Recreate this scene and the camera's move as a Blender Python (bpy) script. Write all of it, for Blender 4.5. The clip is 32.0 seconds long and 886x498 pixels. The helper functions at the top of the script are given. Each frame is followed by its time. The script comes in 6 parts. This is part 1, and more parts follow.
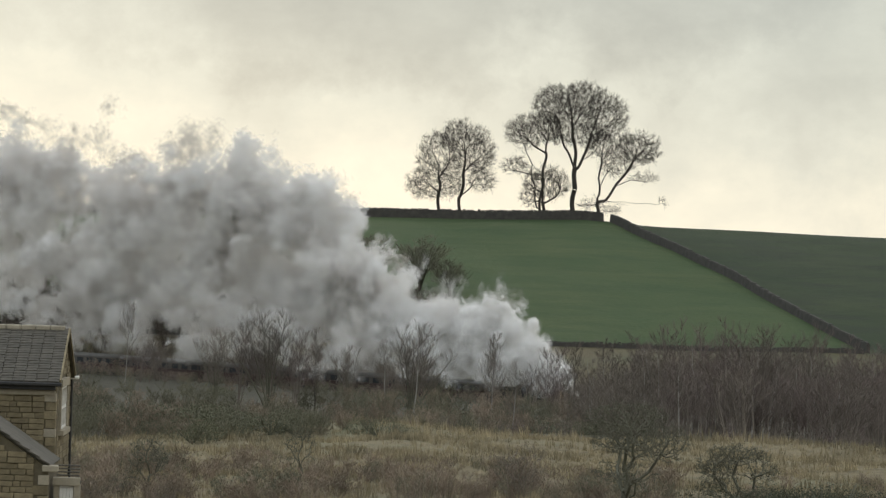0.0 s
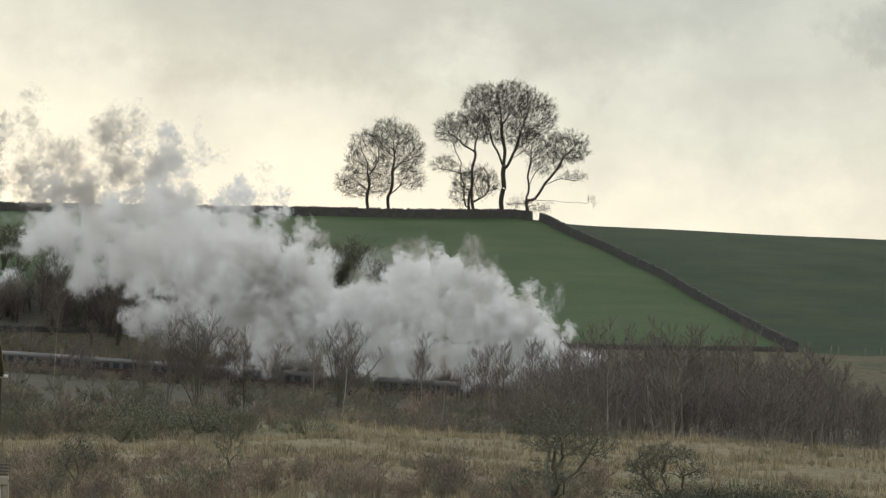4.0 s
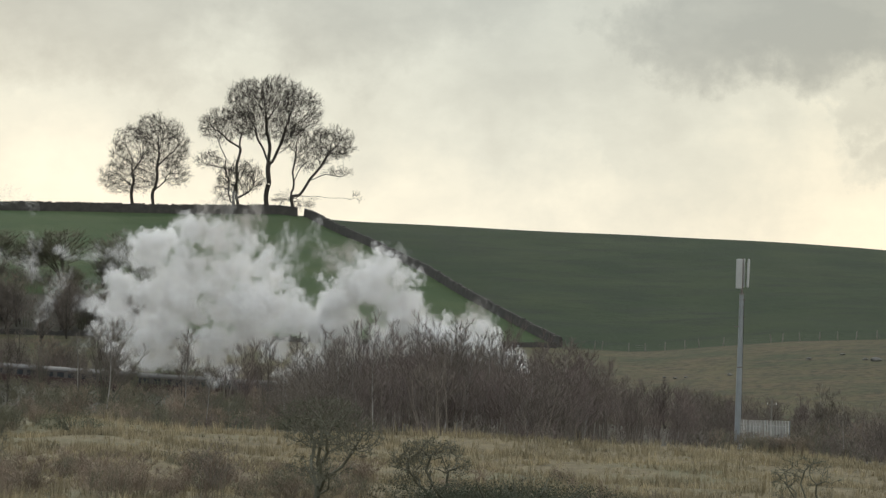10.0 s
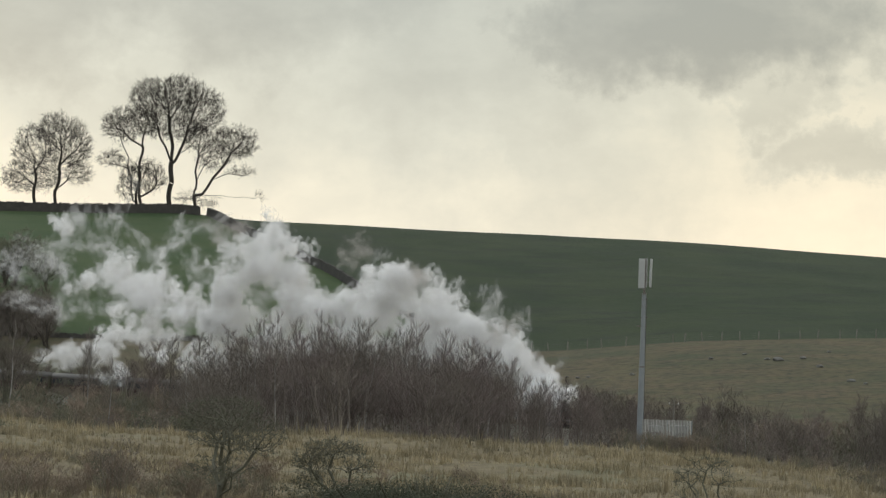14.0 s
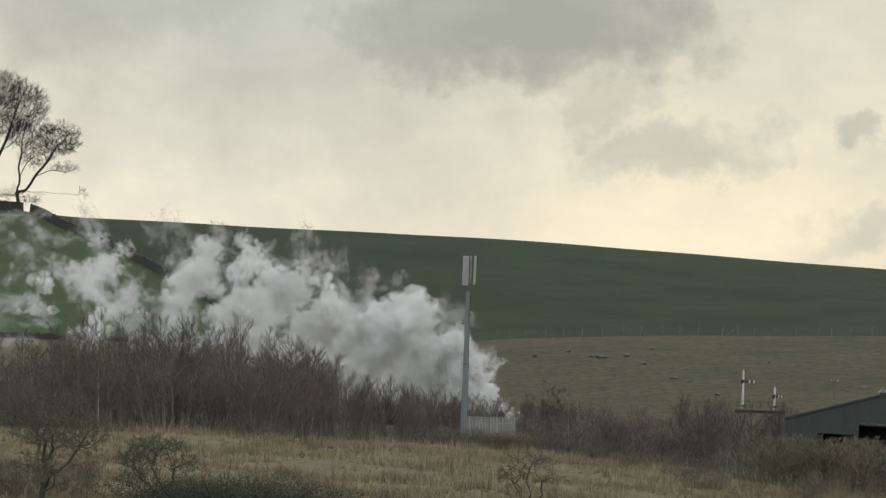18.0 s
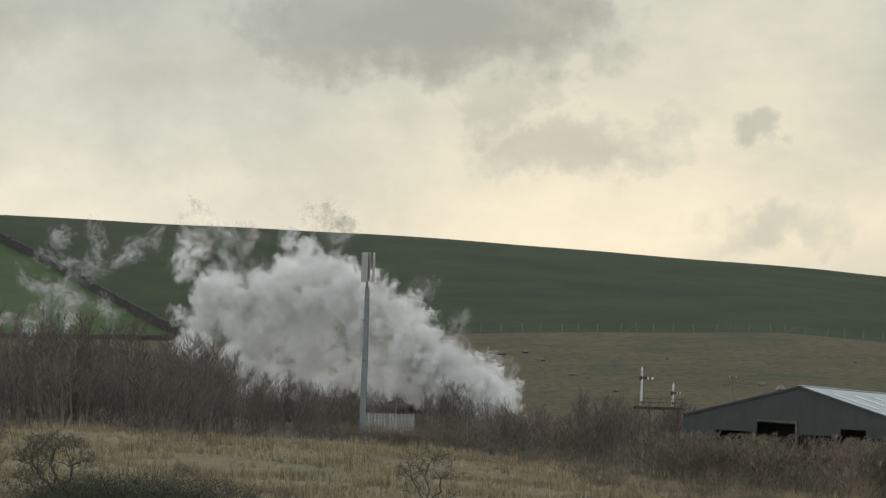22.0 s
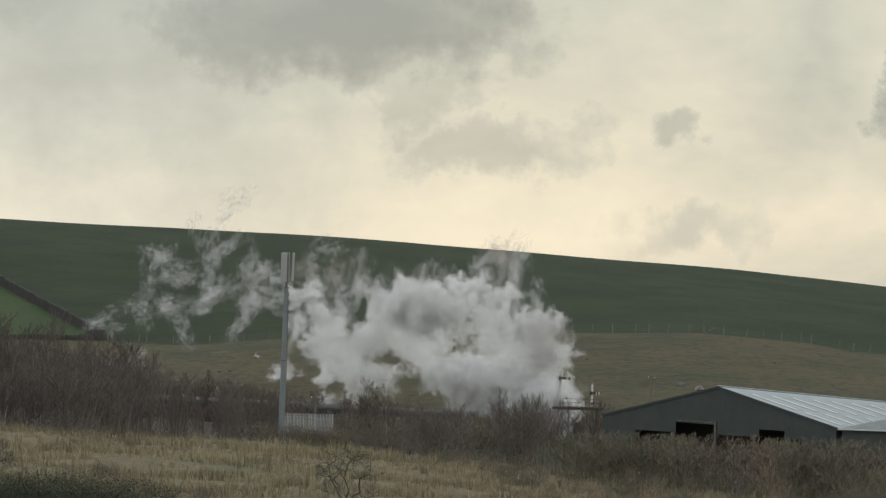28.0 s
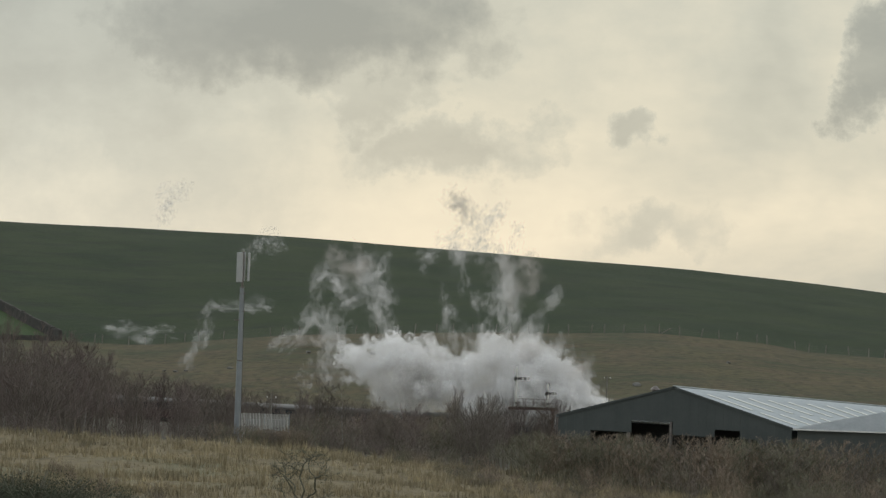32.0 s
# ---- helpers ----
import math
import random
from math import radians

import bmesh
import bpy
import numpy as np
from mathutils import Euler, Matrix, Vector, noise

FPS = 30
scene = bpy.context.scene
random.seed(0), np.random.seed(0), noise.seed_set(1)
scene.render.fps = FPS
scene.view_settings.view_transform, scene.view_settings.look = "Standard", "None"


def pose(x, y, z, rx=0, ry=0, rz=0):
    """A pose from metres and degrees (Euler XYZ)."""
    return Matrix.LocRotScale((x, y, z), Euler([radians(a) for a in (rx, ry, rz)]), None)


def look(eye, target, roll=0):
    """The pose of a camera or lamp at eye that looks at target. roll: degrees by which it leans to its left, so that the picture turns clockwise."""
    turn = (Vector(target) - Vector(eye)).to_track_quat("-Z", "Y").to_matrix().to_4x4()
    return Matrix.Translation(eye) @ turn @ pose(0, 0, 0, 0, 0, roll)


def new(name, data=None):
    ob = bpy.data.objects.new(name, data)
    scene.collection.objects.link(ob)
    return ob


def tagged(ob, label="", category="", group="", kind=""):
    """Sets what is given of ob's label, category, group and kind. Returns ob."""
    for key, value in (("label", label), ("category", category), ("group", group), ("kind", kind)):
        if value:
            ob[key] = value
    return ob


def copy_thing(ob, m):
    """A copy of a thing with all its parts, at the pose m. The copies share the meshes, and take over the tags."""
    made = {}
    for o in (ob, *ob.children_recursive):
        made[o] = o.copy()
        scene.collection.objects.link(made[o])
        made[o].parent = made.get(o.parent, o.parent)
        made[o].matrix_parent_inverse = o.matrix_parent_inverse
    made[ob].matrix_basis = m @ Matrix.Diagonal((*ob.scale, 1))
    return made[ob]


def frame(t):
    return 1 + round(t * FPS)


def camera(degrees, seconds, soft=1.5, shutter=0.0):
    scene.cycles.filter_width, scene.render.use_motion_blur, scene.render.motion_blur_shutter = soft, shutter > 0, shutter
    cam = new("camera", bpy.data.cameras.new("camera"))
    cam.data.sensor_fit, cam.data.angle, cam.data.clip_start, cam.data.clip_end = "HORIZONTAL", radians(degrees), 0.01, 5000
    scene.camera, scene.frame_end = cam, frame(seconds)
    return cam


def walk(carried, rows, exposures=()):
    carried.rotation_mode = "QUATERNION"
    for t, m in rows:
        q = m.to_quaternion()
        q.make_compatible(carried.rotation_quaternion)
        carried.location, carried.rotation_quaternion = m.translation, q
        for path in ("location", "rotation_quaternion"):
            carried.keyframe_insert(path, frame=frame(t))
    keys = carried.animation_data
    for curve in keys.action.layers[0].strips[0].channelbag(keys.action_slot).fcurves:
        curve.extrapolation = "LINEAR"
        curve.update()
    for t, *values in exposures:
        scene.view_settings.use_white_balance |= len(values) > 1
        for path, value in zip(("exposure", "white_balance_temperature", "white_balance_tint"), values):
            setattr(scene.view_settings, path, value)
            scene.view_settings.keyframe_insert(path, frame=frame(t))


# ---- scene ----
EYE = (0.0, 0.0, 25.0)


def aim(yaw, pitch, roll):
    """The eye's pose: yaw clockwise from north (+y), pitch up, roll as look() takes it, in degrees."""
    return Matrix.Translation(EYE) @ pose(0, 0, 0, 0, 0, -yaw) @ pose(0, 0, 0, 90 + pitch) @ pose(0, 0, 0, 0, 0, roll)


cam = camera(12, 32.0, soft=1.35)
walk(cam, [(t, aim(a, b, c)) for t, a, b, c in (
    (0, -5.497, 0.220, 1.719), (0.5, -5.427, 0.222, 1.719), (1, -5.323, 0.230, 1.718), (1.5, -5.251, 0.227, 1.718), (2, -5.165, 0.228, 1.722),
    (2.5, -5.051, 0.222, 1.724), (4.5, -4.169, 0.236, 1.734), (5, -3.734, 0.237, 1.739), (5.5, -3.472, 0.233, 1.742), (6, -3.096, 0.245, 1.744),
    (6.5, -2.813, 0.249, 1.740), (7, -2.596, 0.256, 1.738), (7.5, -2.400, 0.256, 1.739), (8, -2.138, 0.258, 1.738), (8.5, -1.925, 0.272, 1.733),
    (9, -1.694, 0.273, 1.743), (9.5, -1.475, 0.291, 1.747), (10, -1.338, 0.270, 1.742), (10.5, -1.244, 0.259, 1.750), (11, -1.101, 0.276, 1.758),
    (11.5, -0.957, 0.279, 1.767), (12, -0.773, 0.278, 1.772), (12.5, -0.618, 0.277, 1.795), (13, -0.583, 0.298, 1.802), (13.5, -0.318, 0.300, 1.812),
    (15.5, 0.862, 0.317, 1.843), (16, 1.223, 0.329, 1.853), (16.5, 1.470, 0.313, 1.868), (17, 1.743, 0.342, 1.874), (17.5, 2.066, 0.343, 1.881),
    (18, 2.372, 0.341, 1.887), (18.5, 2.600, 0.345, 1.895), (19, 2.903, 0.336, 1.899), (19.5, 3.256, 0.344, 1.917), (20, 3.463, 0.335, 1.919),
    (20.5, 3.639, 0.336, 1.912), (21, 3.674, 0.336, 1.911), (21.5, 3.722, 0.339, 1.913), (22, 3.746, 0.340, 1.915), (22.5, 3.750, 0.340, 1.917),
    (23, 3.792, 0.343, 1.927), (23.5, 3.854, 0.355, 1.930), (24, 3.898, 0.344, 1.936), (24.5, 3.957, 0.362, 1.947), (25, 4.201, 0.367, 1.948),
    (25.5, 4.274, 0.371, 1.956), (26, 4.364, 0.384, 1.960), (26.5, 4.493, 0.376, 1.969), (28.5, 4.976, 0.389, 1.982), (29, 5.114, 0.406, 1.989),
    (29.5, 5.187, 0.382, 1.998), (30, 5.264, 0.393, 1.998), (30.5, 5.323, 0.381, 1.998), (31, 5.384, 0.383, 2.004), (31.5, 5.436, 0.390, 2.015),
    (32, 5.441, 0.402, 2.022),
)], ((0, 0.0), (5, 0.03), (10, 0.02), (13, -0.06), (16, -0.14), (19, -0.20), (22, -0.21), (26, -0.24), (32, -0.29)))

# ---- world, sun ----
scene.cycles.transparent_max_bounces = 128
SUN_AZ, SUN_EL = radians(-18), radians(20)


def sky_world():
    w = bpy.data.worlds.new("overcast_sky")
    scene.world = w
    w.use_nodes = True
    nt = w.node_tree
    nt.nodes.clear()

    def n(kind, **kw):
        node = nt.nodes.new(kind)
        for k, v in kw.items():
            node.inputs[k].default_value = v
        return node

    def lk(a, b):
        nt.links.new(a, b)

    def m(op, a, b=0.0, c=0.0):
        node = nt.nodes.new("ShaderNodeMath")
        node.operation = op
        for i, v in enumerate((a, b, c)):
            if isinstance(v, (int, float)):
                node.inputs[i].default_value = v
            else:
                lk(v, node.inputs[i])
        return node.outputs[0]

    out = n("ShaderNodeOutputWorld")
    bg = n("ShaderNodeBackground", Strength=1.0)
    lk(bg.outputs[0], out.inputs[0])
    sky = nt.nodes.new("ShaderNodeTexSky")
    sky.sky_type, sky.sun_disc, sky.sun_elevation, sky.sun_rotation = "NISHITA", False, SUN_EL, SUN_AZ
    skyb = n("ShaderNodeVectorMath")
    skyb.operation = "SCALE"
    skyb.inputs["Scale"].default_value = 0.010
    lk(sky.outputs[0], skyb.inputs[0])
    tc = n("ShaderNodeTexCoord")
    sep = n("ShaderNodeSeparateXYZ")
    lk(tc.outputs["Generated"], sep.inputs[0])
    x, y, z = sep.outputs
    # warped direction, so that the cloud edges are ragged
    wn = n("ShaderNodeTexNoise", Scale=30.0, Detail=7.0, Roughness=0.62)
    lk(tc.outputs["Generated"], wn.inputs["Vector"])
    ws = n("ShaderNodeSeparateColor")
    lk(wn.outputs["Color"], ws.inputs[0])
    wx = m("ADD", x, m("MULTIPLY", m("SUBTRACT", ws.outputs[0], 0.5), 0.085))
    wz = m("ADD", z, m("MULTIPLY", m("SUBTRACT", ws.outputs[1], 0.5), 0.055))

    def puff(cx, cz, rx, rz, soft):
        """A soft cloud round the direction (cx, cz)."""
        dx = m("DIVIDE", m("SUBTRACT", wx, cx), rx)
        dz = m("DIVIDE", m("SUBTRACT", wz, cz), rz)
        d = m("SQRT", m("ADD", m("MULTIPLY", dx, dx), m("MULTIPLY", dz, dz)))
        mr = n("ShaderNodeMapRange")
        mr.interpolation_type = "SMOOTHSTEP"
        for i, v in enumerate((1.0 + soft, 1.0 - soft, 0.0, 1.0)):
            mr.inputs[1 + i].default_value = v
        lk(d, mr.inputs[0])
        front = m("GREATER_THAN", y, 0.0)
        return m("MULTIPLY", mr.outputs[0], front)

    big = n("ShaderNodeTexNoise", Scale=9.0, Detail=5.0, Roughness=0.55, Distortion=0.4)
    mp = n("ShaderNodeMapping")
    mp.inputs["Scale"].default_value = (1.0, 1.0, 1.9)
    lk(tc.outputs["Generated"], mp.inputs[0])
    lk(mp.outputs[0], big.inputs["Vector"])
    cover = n("ShaderNodeMapRange")
    for i, v in enumerate((0.38, 0.72, 0.0, 0.75)):
        cover.inputs[1 + i].default_value = v
    lk(big.outputs[0], cover.inputs[0])
    dark = m("MULTIPLY", cover.outputs[0], 0.8)
    for cx, cz, rx, rz, soft, w8 in CLOUDS:
        dark = m("MAXIMUM", dark, m("MULTIPLY", puff(cx, cz, rx, rz, soft), w8))
    fine = n("ShaderNodeTexNoise", Scale=42.0, Detail=6.0, Roughness=0.6)
    lk(mp.outputs[0], fine.inputs["Vector"])
    dark = m("ADD", dark, m("MULTIPLY", m("SUBTRACT", fine.outputs[0], 0.5), 0.42))
    ramp = n("ShaderNodeValToRGB")
    e = ramp.color_ramp.elements
    e[0].position, e[0].color = 0.0, (0.87, 0.825, 0.685, 1)
    e[1].position, e[1].color = 1.0, (0.265, 0.30, 0.305, 1)
    mid = e.new(0.45)
    mid.color = (0.57, 0.59, 0.535, 1)
    lk(dark, ramp.inputs[0])
    # the light is warmer towards the east
    east = n("ShaderNodeMapRange")
    east.interpolation_type = "SMOOTHSTEP"
    for i, v in enumerate((-0.02, 0.11, 0.0, 1.0)):
        east.inputs[1 + i].default_value = v
    lk(x, east.inputs[0])
    hue = n("ShaderNodeMix")
    hue.data_type = "RGBA"
    hue.inputs[6].default_value, hue.inputs[7].default_value = (0.945, 1.0, 1.045, 1), (1.10, 1.06, 1.0, 1)
    lk(east.outputs[0], hue.inputs[0])
    tone = n("ShaderNodeVectorMath")
    tone.operation = "MULTIPLY"
    lk(ramp.outputs[0], tone.inputs[0]), lk(hue.outputs[2], tone.inputs[1])
    # an overcast sky is brighter overhead than at the horizon
    lift = n("ShaderNodeMapRange")
    for i, v in enumerate((0.1, 0.9, 1.0, ZENITH)):
        lift.inputs[1 + i].default_value = v
    lk(z, lift.inputs[0])
    tint = n("ShaderNodeVectorMath")
    tint.operation = "SCALE"
    lk(tone.outputs[0], tint.inputs[0])
    lk(lift.outputs[0], tint.inputs["Scale"])
    high = n("ShaderNodeMapRange")
    for i, v in enumerate((0.12, 0.6, 0.0, 0.75)):
        high.inputs[1 + i].default_value = v
    lk(z, high.inputs[0])
    cool = n("ShaderNodeMix")
    cool.data_type = "RGBA"
    cool.inputs[7].default_value = (0.60 * ZENITH, 0.66 * ZENITH, 0.74 * ZENITH, 1)
    lk(high.outputs[0], cool.inputs[0])
    lk(tint.outputs[0], cool.inputs[6])
    add = n("ShaderNodeVectorMath")
    add.operation = "ADD"
    lk(cool.outputs[2], add.inputs[0])
    lk(skyb.outputs[0], add.inputs[1])
    lk(add.outputs[0], bg.inputs[0])


# bearing, height, half width, half height, softness, weight of the grey banks
CLOUDS = (
    (-0.030, 0.052, 0.040, 0.022, 0.90, 0.55),
    (0.000, 0.030, 0.030, 0.016, 0.90, 0.35),
    (0.120, 0.060, 0.014, 0.012, 0.80, 0.40),
    (0.005, 0.062, 0.075, 0.040, 0.75, 0.66),
    (-0.060, 0.085, 0.220, 0.058, 0.70, 0.70),
    (-0.090, 0.066, 0.140, 0.028, 0.70, 0.85),
    (0.028, 0.028, 0.034, 0.026, 0.90, 0.45),
    (0.058, 0.064, 0.052, 0.021, 0.50, 0.98),
    (0.080, 0.046, 0.018, 0.009, 0.60, 0.60),
    (0.018, 0.030, 0.016, 0.012, 0.70, 0.48),
    (0.092, 0.034, 0.024, 0.007, 0.70, 0.58),
    (0.143, 0.036, 0.012, 0.008, 0.60, 0.66),
    (0.150, 0.014, 0.018, 0.006, 0.80, 0.45),
    (0.207, 0.052, 0.018, 0.016, 0.40, 0.85),
)
ZENITH = 1.7
sky_world()
sun = new("sun", bpy.data.lights.new("sun", "SUN"))
sun.data.energy, sun.data.angle, sun.data.color = 0.5, radians(14), (1.0, 0.93, 0.80)
sun.matrix_basis = look((0, 0, 0), (-math.sin(SUN_AZ) * math.cos(SUN_EL), -math.cos(SUN_AZ) * math.cos(SUN_EL), -math.sin(SUN_EL)))
scene.view_settings.exposure = 0.0

# ---- materials ----
def material(name, col, col2=None, scale=2.0, rough=0.9, bump=0.0, detail=6.0, metal=0.0, spots=None, rand=0.0, stretch=(1, 1, 1), fine=0.35):
    """Two colours mixed by noise at two scales, with relief; rand varies the brightness from object to object."""
    mt = bpy.data.materials.new(name)
    mt.use_nodes = True
    nt = mt.node_tree
    b = nt.nodes["Principled BSDF"]
    b.inputs["Roughness"].default_value, b.inputs["Metallic"].default_value = rough, metal
    b.inputs["Specular IOR Level"].default_value = 0.25
    tc = nt.nodes.new("ShaderNodeTexCoord")
    mp = nt.nodes.new("ShaderNodeMapping")
    mp.inputs["Scale"].default_value = stretch
    nt.links.new(tc.outputs["Object"], mp.inputs[0])
    n1 = nt.nodes.new("ShaderNodeTexNoise")
    n1.inputs["Scale"].default_value, n1.inputs["Detail"].default_value = scale, detail
    n2 = nt.nodes.new("ShaderNodeTexNoise")
    n2.inputs["Scale"].default_value, n2.inputs["Detail"].default_value = scale * 7.3, 4
    for q in (n1, n2):
        nt.links.new(mp.outputs[0], q.inputs["Vector"])
    mixv = nt.nodes.new("ShaderNodeMix")
    mixv.inputs[0].default_value = fine
    nt.links.new(n1.outputs[0], mixv.inputs[2])
    nt.links.new(n2.outputs[0], mixv.inputs[3])
    ramp = nt.nodes.new("ShaderNodeValToRGB")
    e = ramp.color_ramp.elements
    col2 = col2 or tuple(c * 0.6 for c in col)
    e[0].position, e[0].color, e[1].position, e[1].color = 0.35, (*col, 1), 0.65, (*col2, 1)
    if spots:
        s = e.new(0.74)
        s.color = (*spots, 1)
    nt.links.new(mixv.outputs[0], ramp.inputs[0])
    last = ramp.outputs[0]
    if rand:
        oi = nt.nodes.new("ShaderNodeObjectInfo")
        mr = nt.nodes.new("ShaderNodeMapRange")
        mr.inputs[3].default_value, mr.inputs[4].default_value = 1 - rand, 1 + rand
        nt.links.new(oi.outputs["Random"], mr.inputs[0])
        sc = nt.nodes.new("ShaderNodeVectorMath")
        sc.operation = "SCALE"
        nt.links.new(last, sc.inputs[0])
        nt.links.new(mr.outputs[0], sc.inputs["Scale"])
        last = sc.outputs[0]
    nt.links.new(last, b.inputs["Base Color"])
    if bump:
        bp = nt.nodes.new("ShaderNodeBump")
        bp.inputs["Strength"].default_value, bp.inputs["Distance"].default_value = 0.8, bump
        nt.links.new(mixv.outputs[0], bp.inputs["Height"])
        nt.links.new(bp.outputs[0], b.inputs["Normal"])
    return mt


BARK = material("dark_bark", (0.048, 0.042, 0.036), (0.07, 0.062, 0.052), 0.7, 0.95)
TWIG = material("grey_brown_twigs", (0.165, 0.142, 0.118), (0.115, 0.098, 0.084), 0.4, 0.95, rand=0.22)
OLIVE_TWIG = material("mossy_olive_twigs", (0.165, 0.158, 0.108), (0.108, 0.104, 0.078), 0.4, 0.95, rand=0.22)
RUSSET_TWIG = material("russet_twigs", (0.26, 0.205, 0.155), (0.165, 0.135, 0.105), 0.5, 0.95, rand=0.25)
TWIG_RED = material("reddish_birch_twigs", (0.165, 0.132, 0.118), (0.115, 0.092, 0.084), 0.4, 0.95, rand=0.22)
BIRCH = material("white_birch_bark", (0.36, 0.345, 0.32), (0.17, 0.155, 0.14), 1.2, 0.8, stretch=(1, 1, 0.35))
MOSS = material("mossy_bark", (0.125, 0.122, 0.088), (0.085, 0.083, 0.062), 1.5, 0.95)
LEAF = material("dark_evergreen_leaves", (0.075, 0.085, 0.055), (0.048, 0.054, 0.038), 1.0, 0.97, rand=0.15)
GORSE = material("olive_gorse_leaves", (0.130, 0.132, 0.082), (0.085, 0.086, 0.058), 0.8, 0.97, rand=0.2)
BRACKEN = material("dead_russet_bracken", (0.17, 0.125, 0.09), (0.11, 0.085, 0.065), 0.8, 0.9, rand=0.2)
STRAW = material("dry_straw_grass", (0.40, 0.335, 0.21), (0.12, 0.105, 0.07), 0.2, 0.9, fine=0.4)
DRYSTONE = material("dark_drystone", (0.075, 0.070, 0.062), (0.045, 0.043, 0.04), 0.9, 0.95, 0.1)
STONE = material("weathered_gritstone", (0.215, 0.178, 0.108), (0.115, 0.096, 0.062), 2.5, 0.92, 0.02, rand=0.28)
STONE_PALE = material("pale_dressed_stone", (0.34, 0.305, 0.235), (0.24, 0.215, 0.165), 3, 0.9, 0.01)
MORTAR = material("sandy_mortar", (0.13, 0.112, 0.074), (0.09, 0.078, 0.054), 6, 0.95)
SLATE = material("grey_stone_slate", (0.092, 0.083, 0.066), (0.056, 0.051, 0.042), 2.2, 0.85, 0.01, rand=0.14)
BLACK = material("black_painted_metal", (0.022, 0.022, 0.023), (0.035, 0.034, 0.033), 3, 0.45)
WHITE = material("white_paint", (0.72, 0.71, 0.68), (0.58, 0.57, 0.53), 2, 0.5)
GLASSY = material("dark_window_glass", (0.035, 0.04, 0.045), (0.05, 0.055, 0.06), 1, 0.08)
GALV = material("galvanised_steel", (0.24, 0.26, 0.27), (0.19, 0.205, 0.215), 0.8, 0.6)
PALEPAINT = material("flaking_pale_paint", (0.50, 0.495, 0.46), (0.26, 0.26, 0.245), 1.6, 0.7, rand=0.25)
ANTENNA = material("pale_grey_antenna_plastic", (0.40, 0.41, 0.405), (0.33, 0.34, 0.335), 0.8, 0.5)
ROOFSHEET = material("weathered_fibre_cement_sheet", (0.40, 0.43, 0.43), (0.30, 0.325, 0.33), 0.5, 0.55, rand=0.05, stretch=(1, 0.3, 1))
SKYLIGHT = material("translucent_rooflight_sheet", (0.60, 0.61, 0.55), (0.50, 0.52, 0.48), 0.8, 0.4)
CLADDING = material("dark_green_grey_cladding", (0.075, 0.084, 0.080), (0.060, 0.068, 0.066), 0.6, 0.7, rand=0.02)
# dark colour in place of the shade inside the shed
SHED_SHADE = material("dark_shed_shade", (0.04, 0.04, 0.04), (0.05, 0.05, 0.05), 1, 0.9)
MAROON = material("maroon_carriage_paint", (0.060, 0.034, 0.032), (0.045, 0.028, 0.027), 0.8, 0.4)
DULLCREAM = material("dull_cream_carriage_paint", (0.10, 0.092, 0.084), (0.075, 0.07, 0.064), 0.8, 0.55)
ROOFGREY = material("grey_carriage_roof", (0.165, 0.16, 0.152), (0.12, 0.116, 0.112), 0.5, 0.75)
SOOT = material("sooty_black_paint", (0.018, 0.018, 0.018), (0.03, 0.028, 0.026), 1.5, 0.4)
STEEL = material("dull_steel", (0.20, 0.19, 0.18), (0.12, 0.10, 0.09), 2, 0.5, metal=0.6)
RUST = material("rusty_iron", (0.105, 0.06, 0.045), (0.06, 0.045, 0.04), 2, 0.8)
SIGRED = material("red_signal_enamel", (0.045, 0.04, 0.04), (0.06, 0.05, 0.05), 2, 0.5)
TIMBER = material("grey_weathered_timber", (0.22, 0.205, 0.18), (0.14, 0.13, 0.115), 2, 0.9, stretch=(1, 1, 0.3))
BOULDER = material("pale_boulder_stone", (0.15, 0.146, 0.132), (0.10, 0.097, 0.09), 1.2, 0.95, 0.05)
BALLAST = material("grey_ballast", (0.15, 0.14, 0.13), (0.09, 0.085, 0.08), 4, 0.95)


# ---- ground ----
def track_y(x):
    """The railway's line, which curves towards the eye from west to east."""
    x = np.asarray(x, float)
    c = np.clip(x, -160, 150)
    return 625.271 -0.69899 * c -0.0000082 * c * c + (x - c) * -0.5


def rail_z(x):
    return np.interp(x, [-400, -130, -57, 10, 76, 400], [5.0, 3.8, 2.6, 2.0, 1.9, 1.8])


def crest_z(a):
    """Height of the hill's brow along the bearing a."""
    return 25 + 900 * np.interp(a, [-0.45, -0.203, -0.162, -0.108, -0.062, -0.047, -0.02, 0.009, 0.046, 0.075, 0.1136, 0.157, 0.173, 0.203, 0.45],
                                [0.006, 0.0098, 0.0106, 0.0112, 0.0119, 0.0107, 0.0101, 0.0095, 0.0090, 0.0080, 0.0061, 0.0041, 0.0029, 0.0003, -0.02])


def foot_z(a):
    """Height of the field's lower edge, 742 m away."""
    return 25 + 742 * np.interp(a, [-0.3, -0.066, 0.005, 0.024, 0.06, 0.112, 0.147, 0.174, 0.184, 0.4],
                                [-0.0185, -0.0185, -0.0180, -0.0183, -0.0146, -0.0122, -0.0114, -0.0128, -0.0145, -0.025])


def meadow_z(a):
    """Height of the meadow's far edge, 420 m away."""
    return 25 + 420 * np.interp(a, [-0.3, -0.18, -0.106, -0.0725, -0.012, 0.05, 0.072, 0.113, 0.2],
                                [-0.0445, -0.0440, -0.0385, -0.0397, -0.0403, -0.0410, -0.0421, -0.0455, -0.050])


def smooth(t):
    t = np.clip(t, 0, 1)
    return t * t * (3 - 2 * t)


